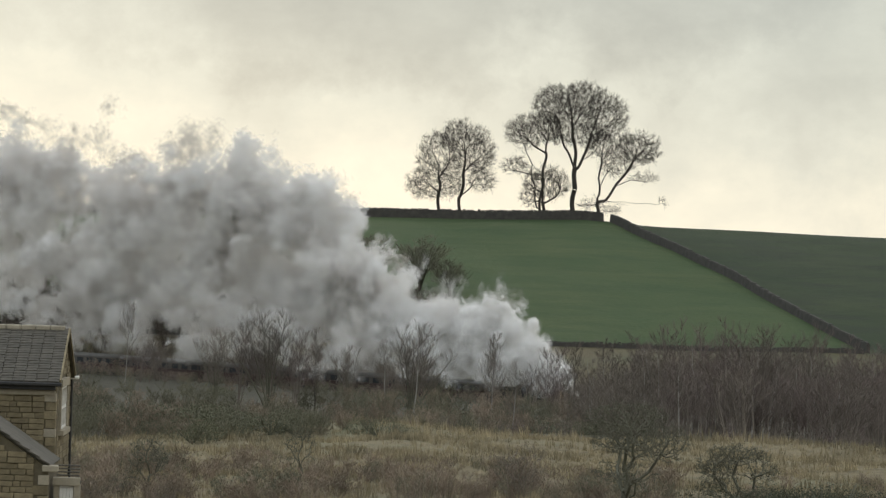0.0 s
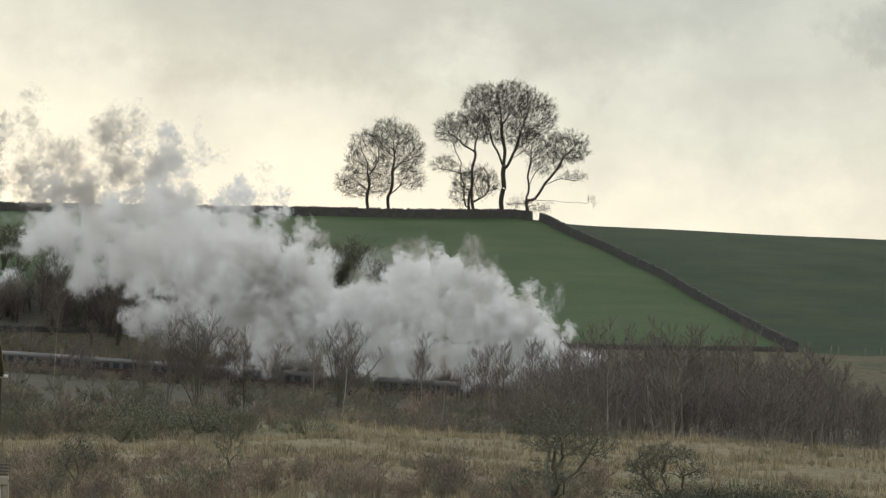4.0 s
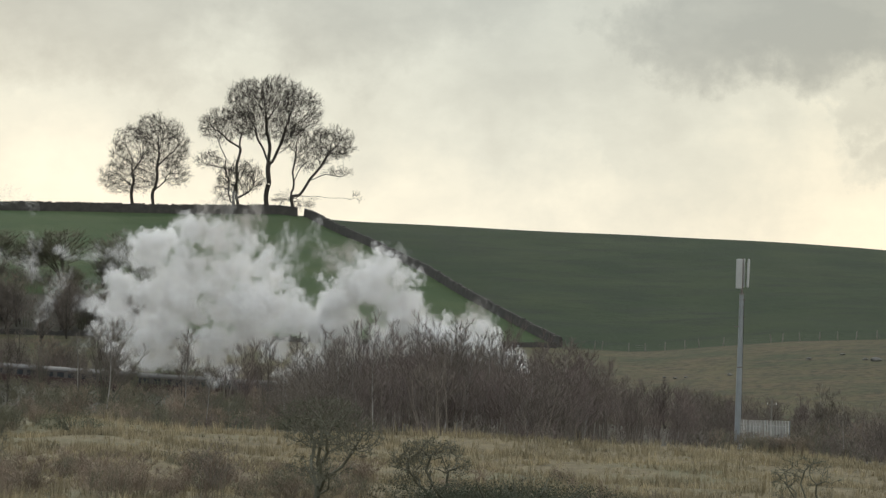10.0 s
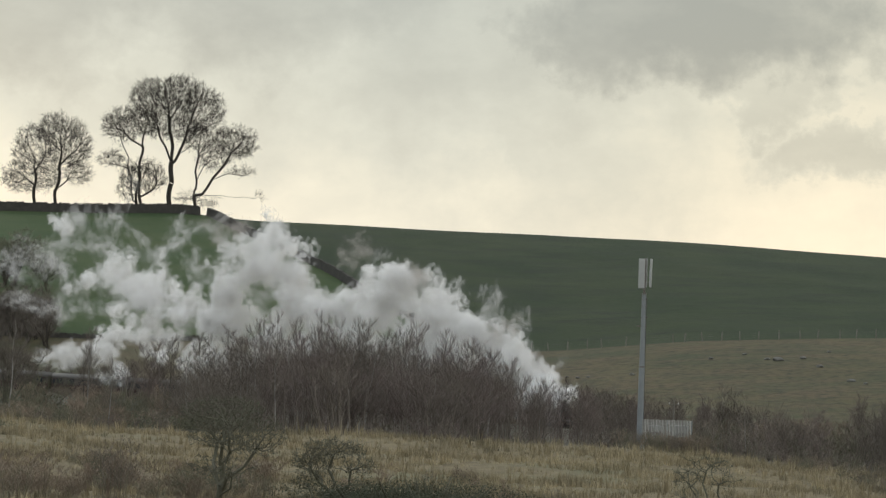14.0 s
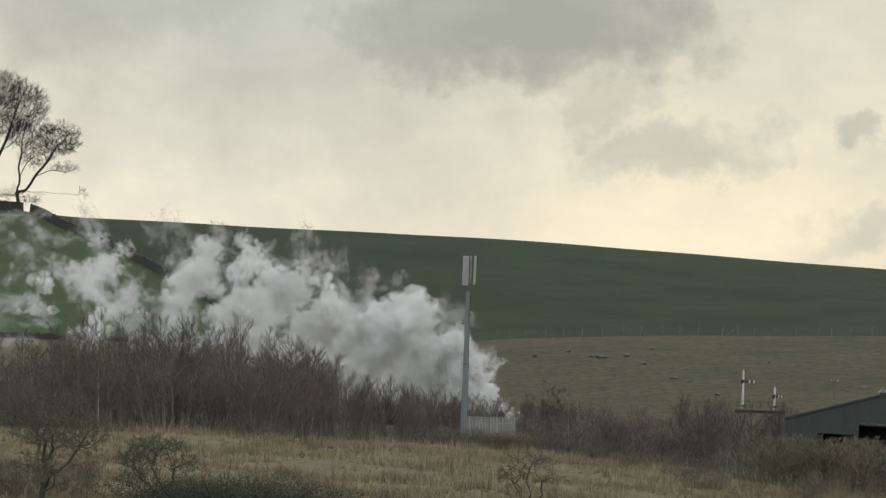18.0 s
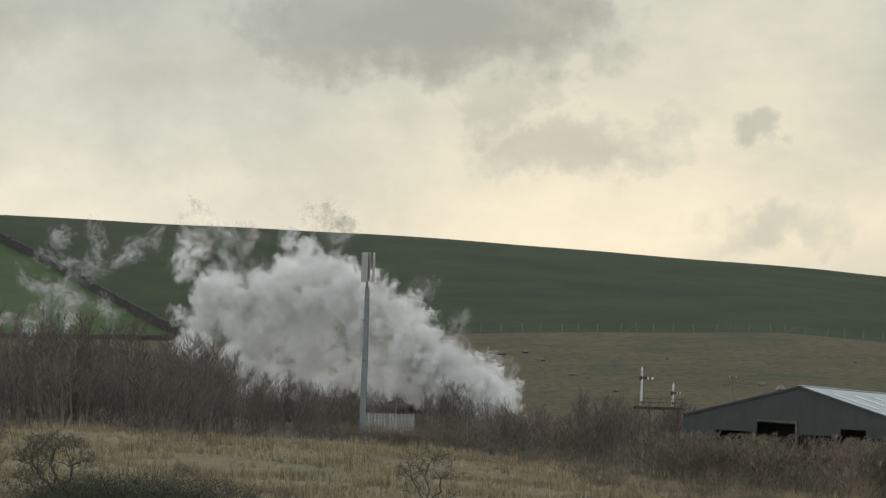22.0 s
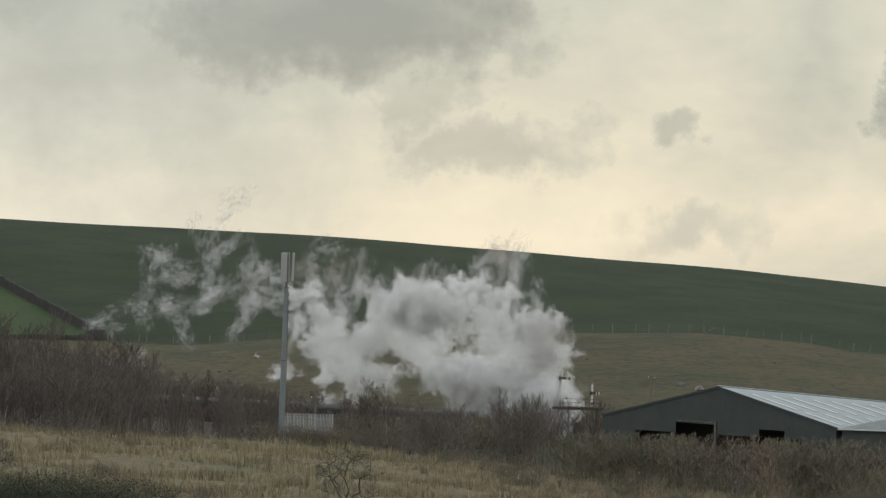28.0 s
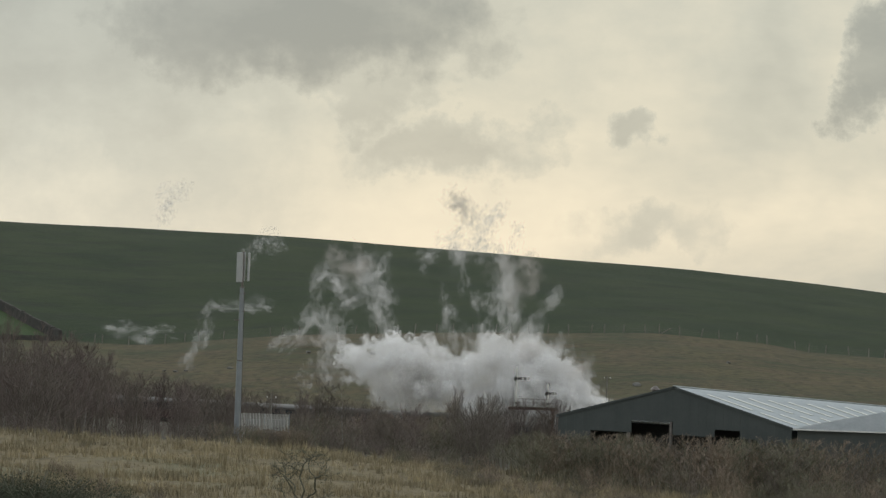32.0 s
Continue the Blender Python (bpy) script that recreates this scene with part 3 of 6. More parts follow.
brow_tree(6, -53.6, 902, [[(0, 0), (-1, 30), (0, 60), (2, 100)], [(8, 22), (30, 52), (52, 84)], [(0, 16), (8, 22)], [(0, 50), (18, 78)], [(8, 24), (60, 22), (104, 20)], [(30, 52), (58, 62), (86, 60)], [(52, 84), (66, 104), (76, 118)]],
          [(4, 0, 118, 26, 30, 26), (64, 0, 112, 40, 34, 32), (28, 0, 84, 30, 26, 20), (80, 0, 64, 24, 18, 9), (108, 0, 23, 8, 8, 9), (-14, 0, 16, 22, 18, 8), (16, 0, 10, 22, 14, 10)], 1050, "leaning bare tree with one long level limb behind the wall")


# ---- mast compound ----
def antenna(parent, m, label, w=0.52, h=3.1, d=0.2):
    a = part("antenna", boxed(0, 0, 0, w, d, h, 0.05), ANTENNA, parent, label, m)
    part("bracket", boxed(0, d * 0.5 + 0.09, h * 0.33, 0.12, 0.2, 0.1), STEEL, a)
    part("bracket", boxed(0, d * 0.5 + 0.09, -h * 0.33, 0.12, 0.2, 0.1), STEEL, a)
    return a


MAST_X, MAST_Y = 21.0, 440.0


def phone_mast():
    z0 = on_ground(MAST_X, MAST_Y)
    top = 27.05 - z0
    t = thing("phone_mast", pose(MAST_X, MAST_Y, z0), "tall grey tapered steel phone mast with pale antennas", "mast")
    bm = bmesh.new()
    rod(bm, (0, 0, -0.2), (0, 0, top * 0.45), 0.34, 0.30, 32)
    rod(bm, (0, 0, top * 0.45), (0, 0, top * 0.82), 0.285, 0.22, 32)
    part("pole", bm, GALV, t)
    bm = bmesh.new()
    rod(bm, (0, 0, top * 0.82), (0, 0, top), 0.12, 0.12, 12)
    part("antenna_spine", bm, STEEL, t, "dark inner spine")
    for f in (0.45, 0.82):
        part("flange", rodded((0, 0, top * f - 0.06), (0, 0, top * f + 0.06), 0.36 - 0.1 * f, None, 20), STEEL, t)
    for f, w in ((0.70, 0.75), (0.755, 0.6), (0.79, 0.7)):
        part("feeder_bracket", boxed(0.05, -0.12, top * f, w, 0.14, 0.1), STEEL, t)
    part("cross_arm", boxed(-0.15, -0.1, top * 0.655, 1.0, 0.1, 0.12), STEEL, t)
    antenna(t, pose(-0.34, -0.32, top - 1.62), "broad pale front antenna", 0.66)
    antenna(t, pose(0.62, -0.05, top - 1.55, 0, 4, 74), "narrow side antenna", 0.42, 3.0)
    antenna(t, pose(0.1, 0.45, top - 1.55, 0, 0, 165), "dark rear antenna", 0.4, 3.0)
    for i in range(9):
        part("climbing_rung", boxed(-0.3, 0, 3 + i * 0.4, 0.16, 0.03, 0.03), STEEL, t)
    part("cable", rodded((0.36, -0.06, 0), (0.25, -0.05, top * 0.8), 0.022), SOOT, t)
    return t


phone_mast()


def palisade(x0, x1, y, h):
    z = on_ground((x0 + x1) / 2, y)
    t = thing("palisade_fence", pose(x0, y, z), "pale close-boarded steel fence round the mast compound", "fence")
    n = int((x1 - x0) / 0.155)
    me = None
    for i in range(n + 1):
        bm = bmesh.new()
        if me is None:
            vs = box(bm, 0, 0, h / 2, 0.135, 0.025, h, 0.0)
            for v in vs:
                if v.co.z > h * 0.9:
                    v.co.x *= 0.6
            ob = part("pale", bm, PALEPAINT, t)
            me = ob.data
        else:
            bm.free()
            ob = new("pale", me)
            ob.parent = t
        ob.matrix_basis = pose(i * 0.155, 0, 0, 0, 0, 0)
    for zz in (0.4, h - 0.35):
        part("rail", boxed((x1 - x0) / 2, 0.03, zz, x1 - x0, 0.04, 0.06), GALV, t)
    for i in range(3):
        part("post", boxed((x1 - x0) * i / 2, 0.08, h / 2, 0.1, 0.1, h), GALV, t)


ZC = 25 - 0.0334 * 438
palisade(21.1, 26.2, 436.5, ZC - on_ground(23.5, 436.5))


def cabinet(x, y, w, h, d):
    z = on_ground(x, y)
    t = thing("equipment_cabinet", pose(x, y, z), "pale grey steel equipment cabinet beside the mast", "cabinet", "equipment cabinets")
    part("body", boxed(0, 0, h / 2, w, d, h, 0.03), ROOFGREY, t)
    for s in (-1, 1):
        dr = part("door", boxed(s * w / 4, -d / 2 - 0.012, h / 2, w / 2 - 0.04, 0.024, h - 0.12), ROOFGREY, t)
        part("handle", boxed(s * 0.06, -d / 2 - 0.04, h / 2, 0.03, 0.04, 0.16), STEEL, dr)
    part("lid", boxed(0, 0, h + 0.03, w + 0.08, d + 0.08, 0.06), GALV, t)


cabinet(22.6, 438.5, 1.4, ZC - 0.75 - on_ground(22.6, 438.5), 0.8)
cabinet(25.0, 438.5, 1.9, ZC - 0.7 - on_ground(25, 438.5), 0.9)


# ---- shed ----
def barn():
    """A wide portal-frame shed: gable towards the meadow, ridge running away to the east and falling a little."""
    d, turn, fall = 440.0, -42.0, 0.052
    xa = 0.1520 * d
    z0 = on_ground(xa, d) - 0.3
    hw, hr, he, ln = 14.7, 25 - 0.0241 * d - z0, 10.8 - z0, 46.0
    t = thing("farm_shed", pose(xa, d, z0, 0, 0, turn), "wide dark-clad shed with a pale corrugated roof", "shed")
    for x in np.arange(-hw, hw - 0.2, 1.05):
        w = min(1.05, hw - x)
        zt0, zt1 = he + (hr - he) * (1 - abs(x) / hw), he + (hr - he) * (1 - abs(x + w) / hw)
        lo = he - 1.4 if -11.5 < x < 9.5 else 0.0
        if -5.6 < x < -0.4:
            lo = he - 0.05
        elif 5.0 < x < 8.0:
            lo = he - 0.6
        me = bmesh.new()
        vs = [me.verts.new(c) for c in ((x + 0.004, 0.0, lo), (x + 0.004, 0.05, lo), (x + w - 0.004, 0.05, lo), (x + w - 0.004, 0.0, lo))]
        up = [me.verts.new((v.co.x, v.co.y, max(lo + 0.02, zt0 if i < 2 else zt1))) for i, v in enumerate(vs)]
        me.faces.new(vs), me.faces.new(up[::-1])
        for i in range(4):
            me.faces.new((vs[i], up[i], up[(i + 1) % 4], vs[(i + 1) % 4]))
        part("cladding_sheet", me, CLADDING, t)
    for x in (-11.3, -5.7, -0.3, 4.6, 9.6):
        part("stanchion", boxed(x, 0.2, he / 2, 0.3, 0.3, he), STEEL, t)
    zf = he - fall * ln
    part("rear_wall", boxed(0, ln - 0.1, zf / 2, hw * 2 - 0.3, 0.1, zf), CLADDING, t)
    for s in (-1, 1):
        bm = boxed(s * (hw - 0.12), ln / 2, he / 2 - 0.1, 0.1, ln - 0.4, he - 0.2)
        for v in bm.verts:
            if v.co.z > 1:
                v.co.z -= fall * v.co.y
        part("side_wall", bm, CLADDING, t)
    # added dark panel behind the openings, coloured as the shade inside the shed
    part("interior", boxed(0, 5.2, he / 2 - 0.3, hw * 2 - 0.8, 0.1, he - 0.6), SHED_SHADE, t)
    pitch = math.atan2(hr - he, hw)
    sl = math.hypot(hw, hr - he) + 0.3
    for s in (-1, 1):
        meshes = {}
        for i in range(int(ln)):
            bay = s > 0 and i % 4 == 2
            name = "roof_sheet"
            if bay not in meshes:
                b2 = bmesh.new()
                prof = [(j / 12, 0.035 * math.sin(j / 12 * 4 * 2 * math.pi)) for j in range(13)]
                lo = [b2.verts.new((0.04 * s, q - 0.02, z)) for q, z in prof]
                hi = [b2.verts.new((sl * s, q - 0.02, z)) for q, z in prof]
                for j in range(12):
                    b2.faces.new((lo[j], lo[j + 1], hi[j + 1], hi[j]))
                bmesh.ops.recalc_face_normals(b2, faces=b2.faces)
                ob = part(name, b2, ROOFSHEET, t)
                meshes[bay] = ob.data
            else:
                ob = new(name, meshes[bay])
                ob.parent = t
            ob.matrix_basis = Matrix.Translation((0, i * 1.0, hr + 0.06 - fall * i)) @ pose(0, 0, 0, 0, s * math.degrees(pitch), 0)
            if bay:
                for k, u in ((0.18, 0.55), (0.62, 0.92)):
                    r = part("rooflight", boxed(sl * s * (k + u) / 2, 0.45, 0.07, sl * (u - k), 0.5, 0.03), SKYLIGHT, ob, "pale translucent rooflight")
    part("ridge_cap", boxed(0, 0, 0, 0.5, ln, 0.12, 0.04, m=Matrix.Translation((0, ln / 2, hr + 0.14 - fall * ln / 2)) @ pose(0, 0, 0, -math.degrees(math.atan(fall)))), ROOFSHEET, t)
    for s in (-1, 1):
        part("barge_board", boxed(0, 0, 0, sl, 0.08, 0.22, m=Matrix.Translation((s * hw / 2, -0.08, (hr + he) / 2)) @ pose(0, 0, 0, 0, s * math.degrees(pitch))), CLADDING, t)
        part("gutter", boxed(0, 0, 0, 0.2, ln, 0.16, m=Matrix.Translation((s * (hw + 0.25), ln / 2, he - 0.12 - fall * ln / 2)) @ pose(0, 0, 0, -math.degrees(math.atan(fall)))), GALV, t)
    bm = bmesh.new()
    rod(bm, (-2.7, 0.5, hr - 1.2), (-2.7, 0.5, hr - 0.35), 0.36, 0.36, 10)
    rod(bm, (-2.7, 0.5, hr - 0.35), (-2.7, 0.5, hr + 0.05), 0.58, 0.14, 10)
    part("vent_cowl", bm, STEEL, t)
    # lower shed in front of the long side
    x2, y2 = 0.1812 * 424, 424.0
    t2 = thing("low_shed", pose(x2, y2, z0, 0, 0, -6), "low shed with a pale hipped sheet roof", "shed")
    e2 = 25 - 0.0332 * 424 - z0
    bm = bmesh.new()
    v = [bm.verts.new(c) for c in ((0, 0, e2), (26, 0, e2), (26, 9, e2 + 1.9), (10.5, 9, e2 + 1.9), (3.5, 18, e2), (26, 18, e2))]
    bm.faces.new((v[0], v[1], v[2], v[3])), bm.faces.new((v[0], v[3], v[4])), bm.faces.new((v[3], v[2], v[5], v[4]))
    r = bmesh.ops.solidify(bm, geom=bm.faces[:], thickness=0.08)
    part("roof", bm, ROOFSHEET, t2)
    part("front_wall", boxed(13, 0.3, e2 / 2 - 0.05, 25, 0.12, e2 - 0.1), CLADDING, t2)
    part("end_wall", boxed(0, 0, 0, 0.12, 17.0, e2 - 0.1, m=Matrix.Translation((2.2, 9, e2 / 2 - 0.05)) @ pose(0, 0, 0, 0, 0, -11)), CLADDING, t2)
    part("gutter", boxed(13, -0.08, e2 - 0.02, 26, 0.14, 0.12), WHITE, t2, "pale eaves gutter")


barn()


# ---- bracket signal ----
def bracket_signal():
    d = 548.0
    x0, x1, xp = 0.1140 * d, 0.1216 * d, 0.1229 * d
    zp = 25 - 0.0299 * d
    z0 = on_ground(xp, d)
    t = thing("bracket_signal", pose(xp, d, z0), "railway bracket signal with two white posts and striped arms", "railway signal")
    h = zp - z0
    part("main_post", boxed(0, 0, h / 2 - 0.3, 0.42, 0.42, h + 0.4, 0.03), RUST, t)
    g = part("girder", boxed(-2.6, 0, h - 0.22, 6.6, 0.5, 0.36, 0.02), RUST, t, "dark rusty iron girder")
    bm = bmesh.new()
    rod(bm, (-0.2, 0, h - 2.0), (-2.0, 0, h - 0.4), 0.09)
    rod(bm, (0.2, 0, h - 1.6), (0.65, 0, h - 0.4), 0.07)
    part("strut", bm, RUST, t)
    for i in range(12):
        part("platform_board", boxed(-5.55 + i * 0.54, 0.0, h + 0.02, 0.5, 1.0, 0.05), TIMBER, t)
    for i in range(7):
        part("stanchion", rodded((-5.7 + i * 1.03, -0.45, h), (-5.7 + i * 1.03, -0.45, h + 1.05), 0.025), RUST, t)
    for zz in (0.55, 1.05):
        part("handrail", rodded((-5.7, -0.45, h + zz), (0.5, -0.45, h + zz), 0.025), RUST, t)
    for xd, top, ln in ((x0 - xp, 25 - 0.0208 * d - zp, 1.55), (x1 - xp, 25 - 0.0245 * d - zp, 1.0)):
        doll = part("signal_post", rodded((xd, 0, h), (xd, 0, h + top - 0.25), 0.17, 0.12, 10), WHITE, t, "white-painted signal post")
        bm = bmesh.new()
        rod(bm, (xd, 0, h + top - 0.25), (xd, 0, h + top - 0.12), 0.17)
        rod(bm, (xd, 0, h + top - 0.12), (xd, 0, h + top + 0.25), 0.11, 0.02)
        part("finial", bm, WHITE, doll)
        za = h + top - 0.75 - (0.55 if ln > 1.2 else 0.35)
        arm = part("signal_arm", boxed(xd + ln / 2 + 0.1, -0.2, za, ln, 0.05, 0.3), SIGRED, t, "dark red striped signal arm")
        part("stripe", boxed(xd + ln * 0.52, -0.232, za, ln * 0.16, 0.012, 0.302), WHITE, arm, "white stripe")
        part("stripe", boxed(xd + ln * 0.9, -0.232, za, ln * 0.2, 0.012, 0.302), WHITE, arm, "white stripe")
        part("spectacle", boxed(xd - 0.12, -0.2, za + 0.02, 0.36, 0.05, 0.42, 0.05), SIGRED, arm)
        lamp = part("lamp_housing", boxed(xd - 0.2, 0.05, za - 0.1, 0.22, 0.25, 0.42, 0.03), BLACK, t)
        part("lamp_lid", boxed(xd - 0.2, 0.05, za + 0.14, 0.26, 0.29, 0.05), BLACK, lamp)
        for i in range(9):
            part("ladder_rung", boxed(xd - 0.28, 0.22, h + 0.35 + i * 0.3, 0.3, 0.025, 0.025), STEEL, t)
        for s in (-0.43, -0.13):
            part("ladder_rail", rodded((xd + s, 0.22, h), (xd + s, 0.22, za), 0.018), STEEL, t)
        part("counterweight", boxed(xd, -0.25, h + 0.5, 0.3, 0.3, 0.22), BLACK, t)


bracket_signal()


# ---- train ----
TRAIN_AT = ((0, -43.8), (2.5, -33.6), (5, -22.0), (8, -9.6), (11, 4.0), (13, 13.5), (16, 25.8), (19, 36.8), (21, 44.4), (23.5, 54.0), (26, 62.2), (29, 70.2), (32, 76.9))


def chimney_x(t):
    return float(np.interp(t, [-40] + [q[0] for q in TRAIN_AT], [-43.8 - 40 * 4.1] + [q[1] for q in TRAIN_AT]))


HEAD = math.degrees(math.atan2(-0.699, 1.0))
ALONG = math.cos(radians(HEAD))


def track_pose(x):
    """On the rails at x, facing east along the line."""
    z0, z1 = float(rail_z(x - 6)), float(rail_z(x + 6))
    return pose(x, float(track_y(x)), float(rail_z(x)) + 0.5, 0, -math.degrees(math.atan2(z1 - z0, 12 / ALONG)), HEAD)


def railway():
    t = thing("railway_track", Matrix(), "railway track on grey ballast", "railway track", kind="structure")
    xs = np.arange(-170, 150, 4.0)
    for off, w, h, mat, name in ((0, 4.4, 0.35, BALLAST, "ballast"), (-0.72, 0.08, 0.5, RUST, "rail"), (0.72, 0.08, 0.5, RUST, "rail")):
        co, f = [], []
        nx, ny = -math.sin(radians(HEAD)), math.cos(radians(HEAD))
        for x in xs:
            z = float(rail_z(x))
            for o, zz in ((-w / 2 - (0.6 if name == "ballast" else 0), -0.2), (-w / 2, h), (w / 2, h), (w / 2 + (0.6 if name == "ballast" else 0), -0.2)):
                co.append((x + nx * (off + o), float(track_y(x)) + ny * (off + o), z + zz))
        for i in range(len(xs) - 1):
            for j in range(3):
                f.append((i * 4 + j, (i + 1) * 4 + j, (i + 1) * 4 + j + 1, i * 4 + j + 1))
        raw(name, co, f, mat, t)


railway()


def wheelset(parent, x, r, n=16):
    bm = bmesh.new()
    for s in (-0.72, 0.72):
        rod(bm, (x, s - 0.07, r), (x, s + 0.07, r), r, None, n)
    rod(bm, (x, -0.72, r), (x, 0.72, r), 0.08)
    return part("wheelset", bm, STEEL, parent)


def roof_arch(ln, w, z0, z1, thick=0.08):
    bm = bmesh.new()
    n = 12
    ring = []
    for x in (-ln / 2, ln / 2):
        row = []
        for i in range(n + 1):
            an = math.pi * i / n
            c, s = math.cos(an), math.sin(an)
            row.append(bm.verts.new((x, w / 2 * math.copysign(abs(c) ** 0.75, c), z0 + (z1 - z0) * s ** 0.8 if s > 1e-6 else z0)))
        ring.append(row)
    for i in range(n):
        bm.faces.new((ring[0][i], ring[0][i + 1], ring[1][i + 1], ring[1][i]))
    bm.faces.new(ring[0]), bm.faces.new(ring[1][::-1])
    bm.faces.new((ring[0][0], ring[1][0], ring[1][n], ring[0][n]))
    bmesh.ops.recalc_face_normals(bm, faces=bm.faces)
    return bm


def carriage():
    ln, w = 19.4, 2.75
    t = thing("railway_carriage", Matrix(), "maroon and cream railway carriage with a grey roof", "railway carriage", "carriages of the train")
    part("lower_body", boxed(0, 0, 1.62, ln, w, 1.2, 0.04), MAROON, t, "maroon lower side panels")
    part("upper_body", boxed(0, 0, 2.72, ln, w - 0.02, 0.99, 0.02), DULLCREAM, t, "dull cream upper side panels")
    part("roof", roof_arch(ln + 0.1, w + 0.06, 3.22, 3.86), ROOFGREY, t, smoothed=True)
    part("underframe", boxed(0, 0, 0.92, ln - 0.3, 2.3, 0.24), SOOT, t)
    part("battery_box", boxed(-1.5, -0.95, 0.6, 2.2, 0.5, 0.42), SOOT, t)
    for x in (-6.6, 6.6):
        bg = part("bogie", boxed(x, 0, 0.62, 3.4, 2.1, 0.3, 0.03), SOOT, t)
        for dx in (-1.3, 1.3):
            wheelset(bg, x + dx, 0.46)
    for s in (-1, 1):
        for i in range(8):
            wn = part("window", boxed(-8.05 + i * 2.3, s * (w / 2 + 0.004), 2.68, 1.35, 0.03, 0.78), GLASSY, t)
            part("window_frame", boxed(-8.05 + i * 2.3, s * (w / 2 - 0.002), 2.68, 1.47, 0.03, 0.9), MAROON, wn)
        for x in (-9.2, 9.2):
            dr = part("door", boxed(x, s * (w / 2 + 0.004), 2.1, 0.62, 0.04, 2.0), MAROON, t)
            part("door_window", boxed(x, s * (w / 2 + 0.03), 2.65, 0.44, 0.02, 0.7), GLASSY, dr)
    for x in (-1, 1):
        part("gangway", boxed(x * (ln / 2 + 0.2), 0, 2.1, 0.42, 1.0, 2.1), SOOT, t)
        for s in (-0.87, 0.87):
            part("buffer", rodded((x * ln / 2, s, 1.05), (x * (ln / 2 + 0.45), s, 1.05), 0.1, 0.2, 10), STEEL, t)
    for i in range(7):
        part("roof_vent", boxed(-7.5 + i * 2.5, 0.3, 3.86, 0.35, 0.3, 0.16, 0.03), ROOFGREY, t)
    return t


def locomotive():
    """A black tender engine; its chimney stands at the origin."""
    t = thing("steam_locomotive", Matrix(), "black steam locomotive pulling the train", "locomotive")
    part("boiler", rodded((0.9, 0, 2.35), (-5.6, 0, 2.35), 0.78, 0.85, 20), SOOT, t, smoothed=False)
    sb = part("smokebox", rodded((1.2, 0, 2.35), (-0.9, 0, 2.35), 0.86, None, 20), SOOT, t)
    part("smokebox_door", rodded((1.2, 0, 2.35), (1.34, 0, 2.35), 0.76, 0.4, 20), SOOT, sb)
    bm = bmesh.new()
    rod(bm, (0, 0, 3.1), (0, 0, 3.8), 0.27, 0.3, 14)
    rod(bm, (0, 0, 3.8), (0, 0, 3.88), 0.36, 0.34, 14)
    part("chimney", bm, SOOT, t)
    bm = bmesh.new()
    rod(bm, (-3, 0, 3.05), (-3, 0, 3.55), 0.4, 0.36, 14)
    bmesh.ops.create_uvsphere(bm, u_segments=14, v_segments=8, radius=0.36, matrix=pose(-3, 0, 3.52))
    part("steam_dome", bm, SOOT, t)
    part("safety_valve", rodded((-5.2, 0, 3.1), (-5.2, 0, 3.6), 0.12, 0.1), STEEL, t)
    part("running_plate", boxed(-3.3, 0, 1.35, 9.6, 2.5, 0.08), SOOT, t)
    part("buffer_beam", boxed(1.55, 0, 1.1, 0.12, 2.5, 0.5), SOOT, t, "grimy dark buffer beam")
    for s in (-0.87, 0.87):
        part("buffer", rodded((1.6, s, 1.05), (2.1, s, 1.05), 0.1, 0.22, 12), STEEL, t)
        part("cylinder", rodded((0.9, s * 1.2, 0.85), (-0.3, s * 1.2, 0.85), 0.36, None, 14), SOOT, t)
        part("splasher", boxed(-3.3, s * 1.2, 1.65, 4.6, 0.4, 0.5, 0.15), SOOT, t)
        part("coupling_rod", boxed(-3.2, s * 1.15, 0.8, 4.2, 0.06, 0.12), STEEL, t)
    cab = part("cab", boxed(-6.9, 0, 2.35, 1.9, 2.6, 2.0, 0.04), SOOT, t)
    part("cab_roof", roof_arch(2.5, 2.75, 3.34, 3.78), SOOT, cab, m=pose(-6.9, 0, 0))
    for s in (-1, 1):
        part("cab_window", boxed(-6.8, s * 1.302, 2.75, 0.7, 0.02, 0.6), GLASSY, cab)
    for x in (-1.4, -3.2, -5.0):
        wheelset(t, x, 0.82, 20)
    wheelset(t, 0.5, 0.45)
    part("frame_plate", boxed(-3.3, 0, 0.9, 9.3, 1.1, 0.7), SOOT, t)
    return t


def tender():
    t = thing("locomotive_tender", Matrix(), "black coal tender behind the locomotive", "tender")
    part("tank", boxed(0, 0, 2.0, 6.2, 2.6, 1.6, 0.06), SOOT, t)
    part("frame_plate", boxed(0, 0, 1.0, 6.4, 2.2, 0.36), SOOT, t)
    rng = np.random.default_rng(5)
    bm = bmesh.new()
    for _ in range(60):
        r = bmesh.ops.create_icosphere(bm, subdivisions=1, radius=rng.uniform(0.14, 0.3), matrix=pose(rng.uniform(-1.2, 2.7), rng.uniform(-0.95, 0.95), 2.85 + rng.uniform(-0.1, 0.25), *rng.uniform(0, 90, 3)))
    tagged(part("coal", bm, SOOT, t), kind="stuff")
    part("rear_coping", boxed(-2.2, 0, 2.95, 1.6, 2.5, 0.3, 0.04), SOOT, t)
    for x in (-2.1, 0, 2.1):
        wheelset(t, x, 0.6)
    return t


TRAIN = [(locomotive(), 0.0), (tender(), -11.6)]
first = carriage()
TRAIN.append((first, -25.2))
for i in range(1, 6):
    TRAIN.append((copy_thing(first, Matrix()), -25.2 - 20.3 * i))


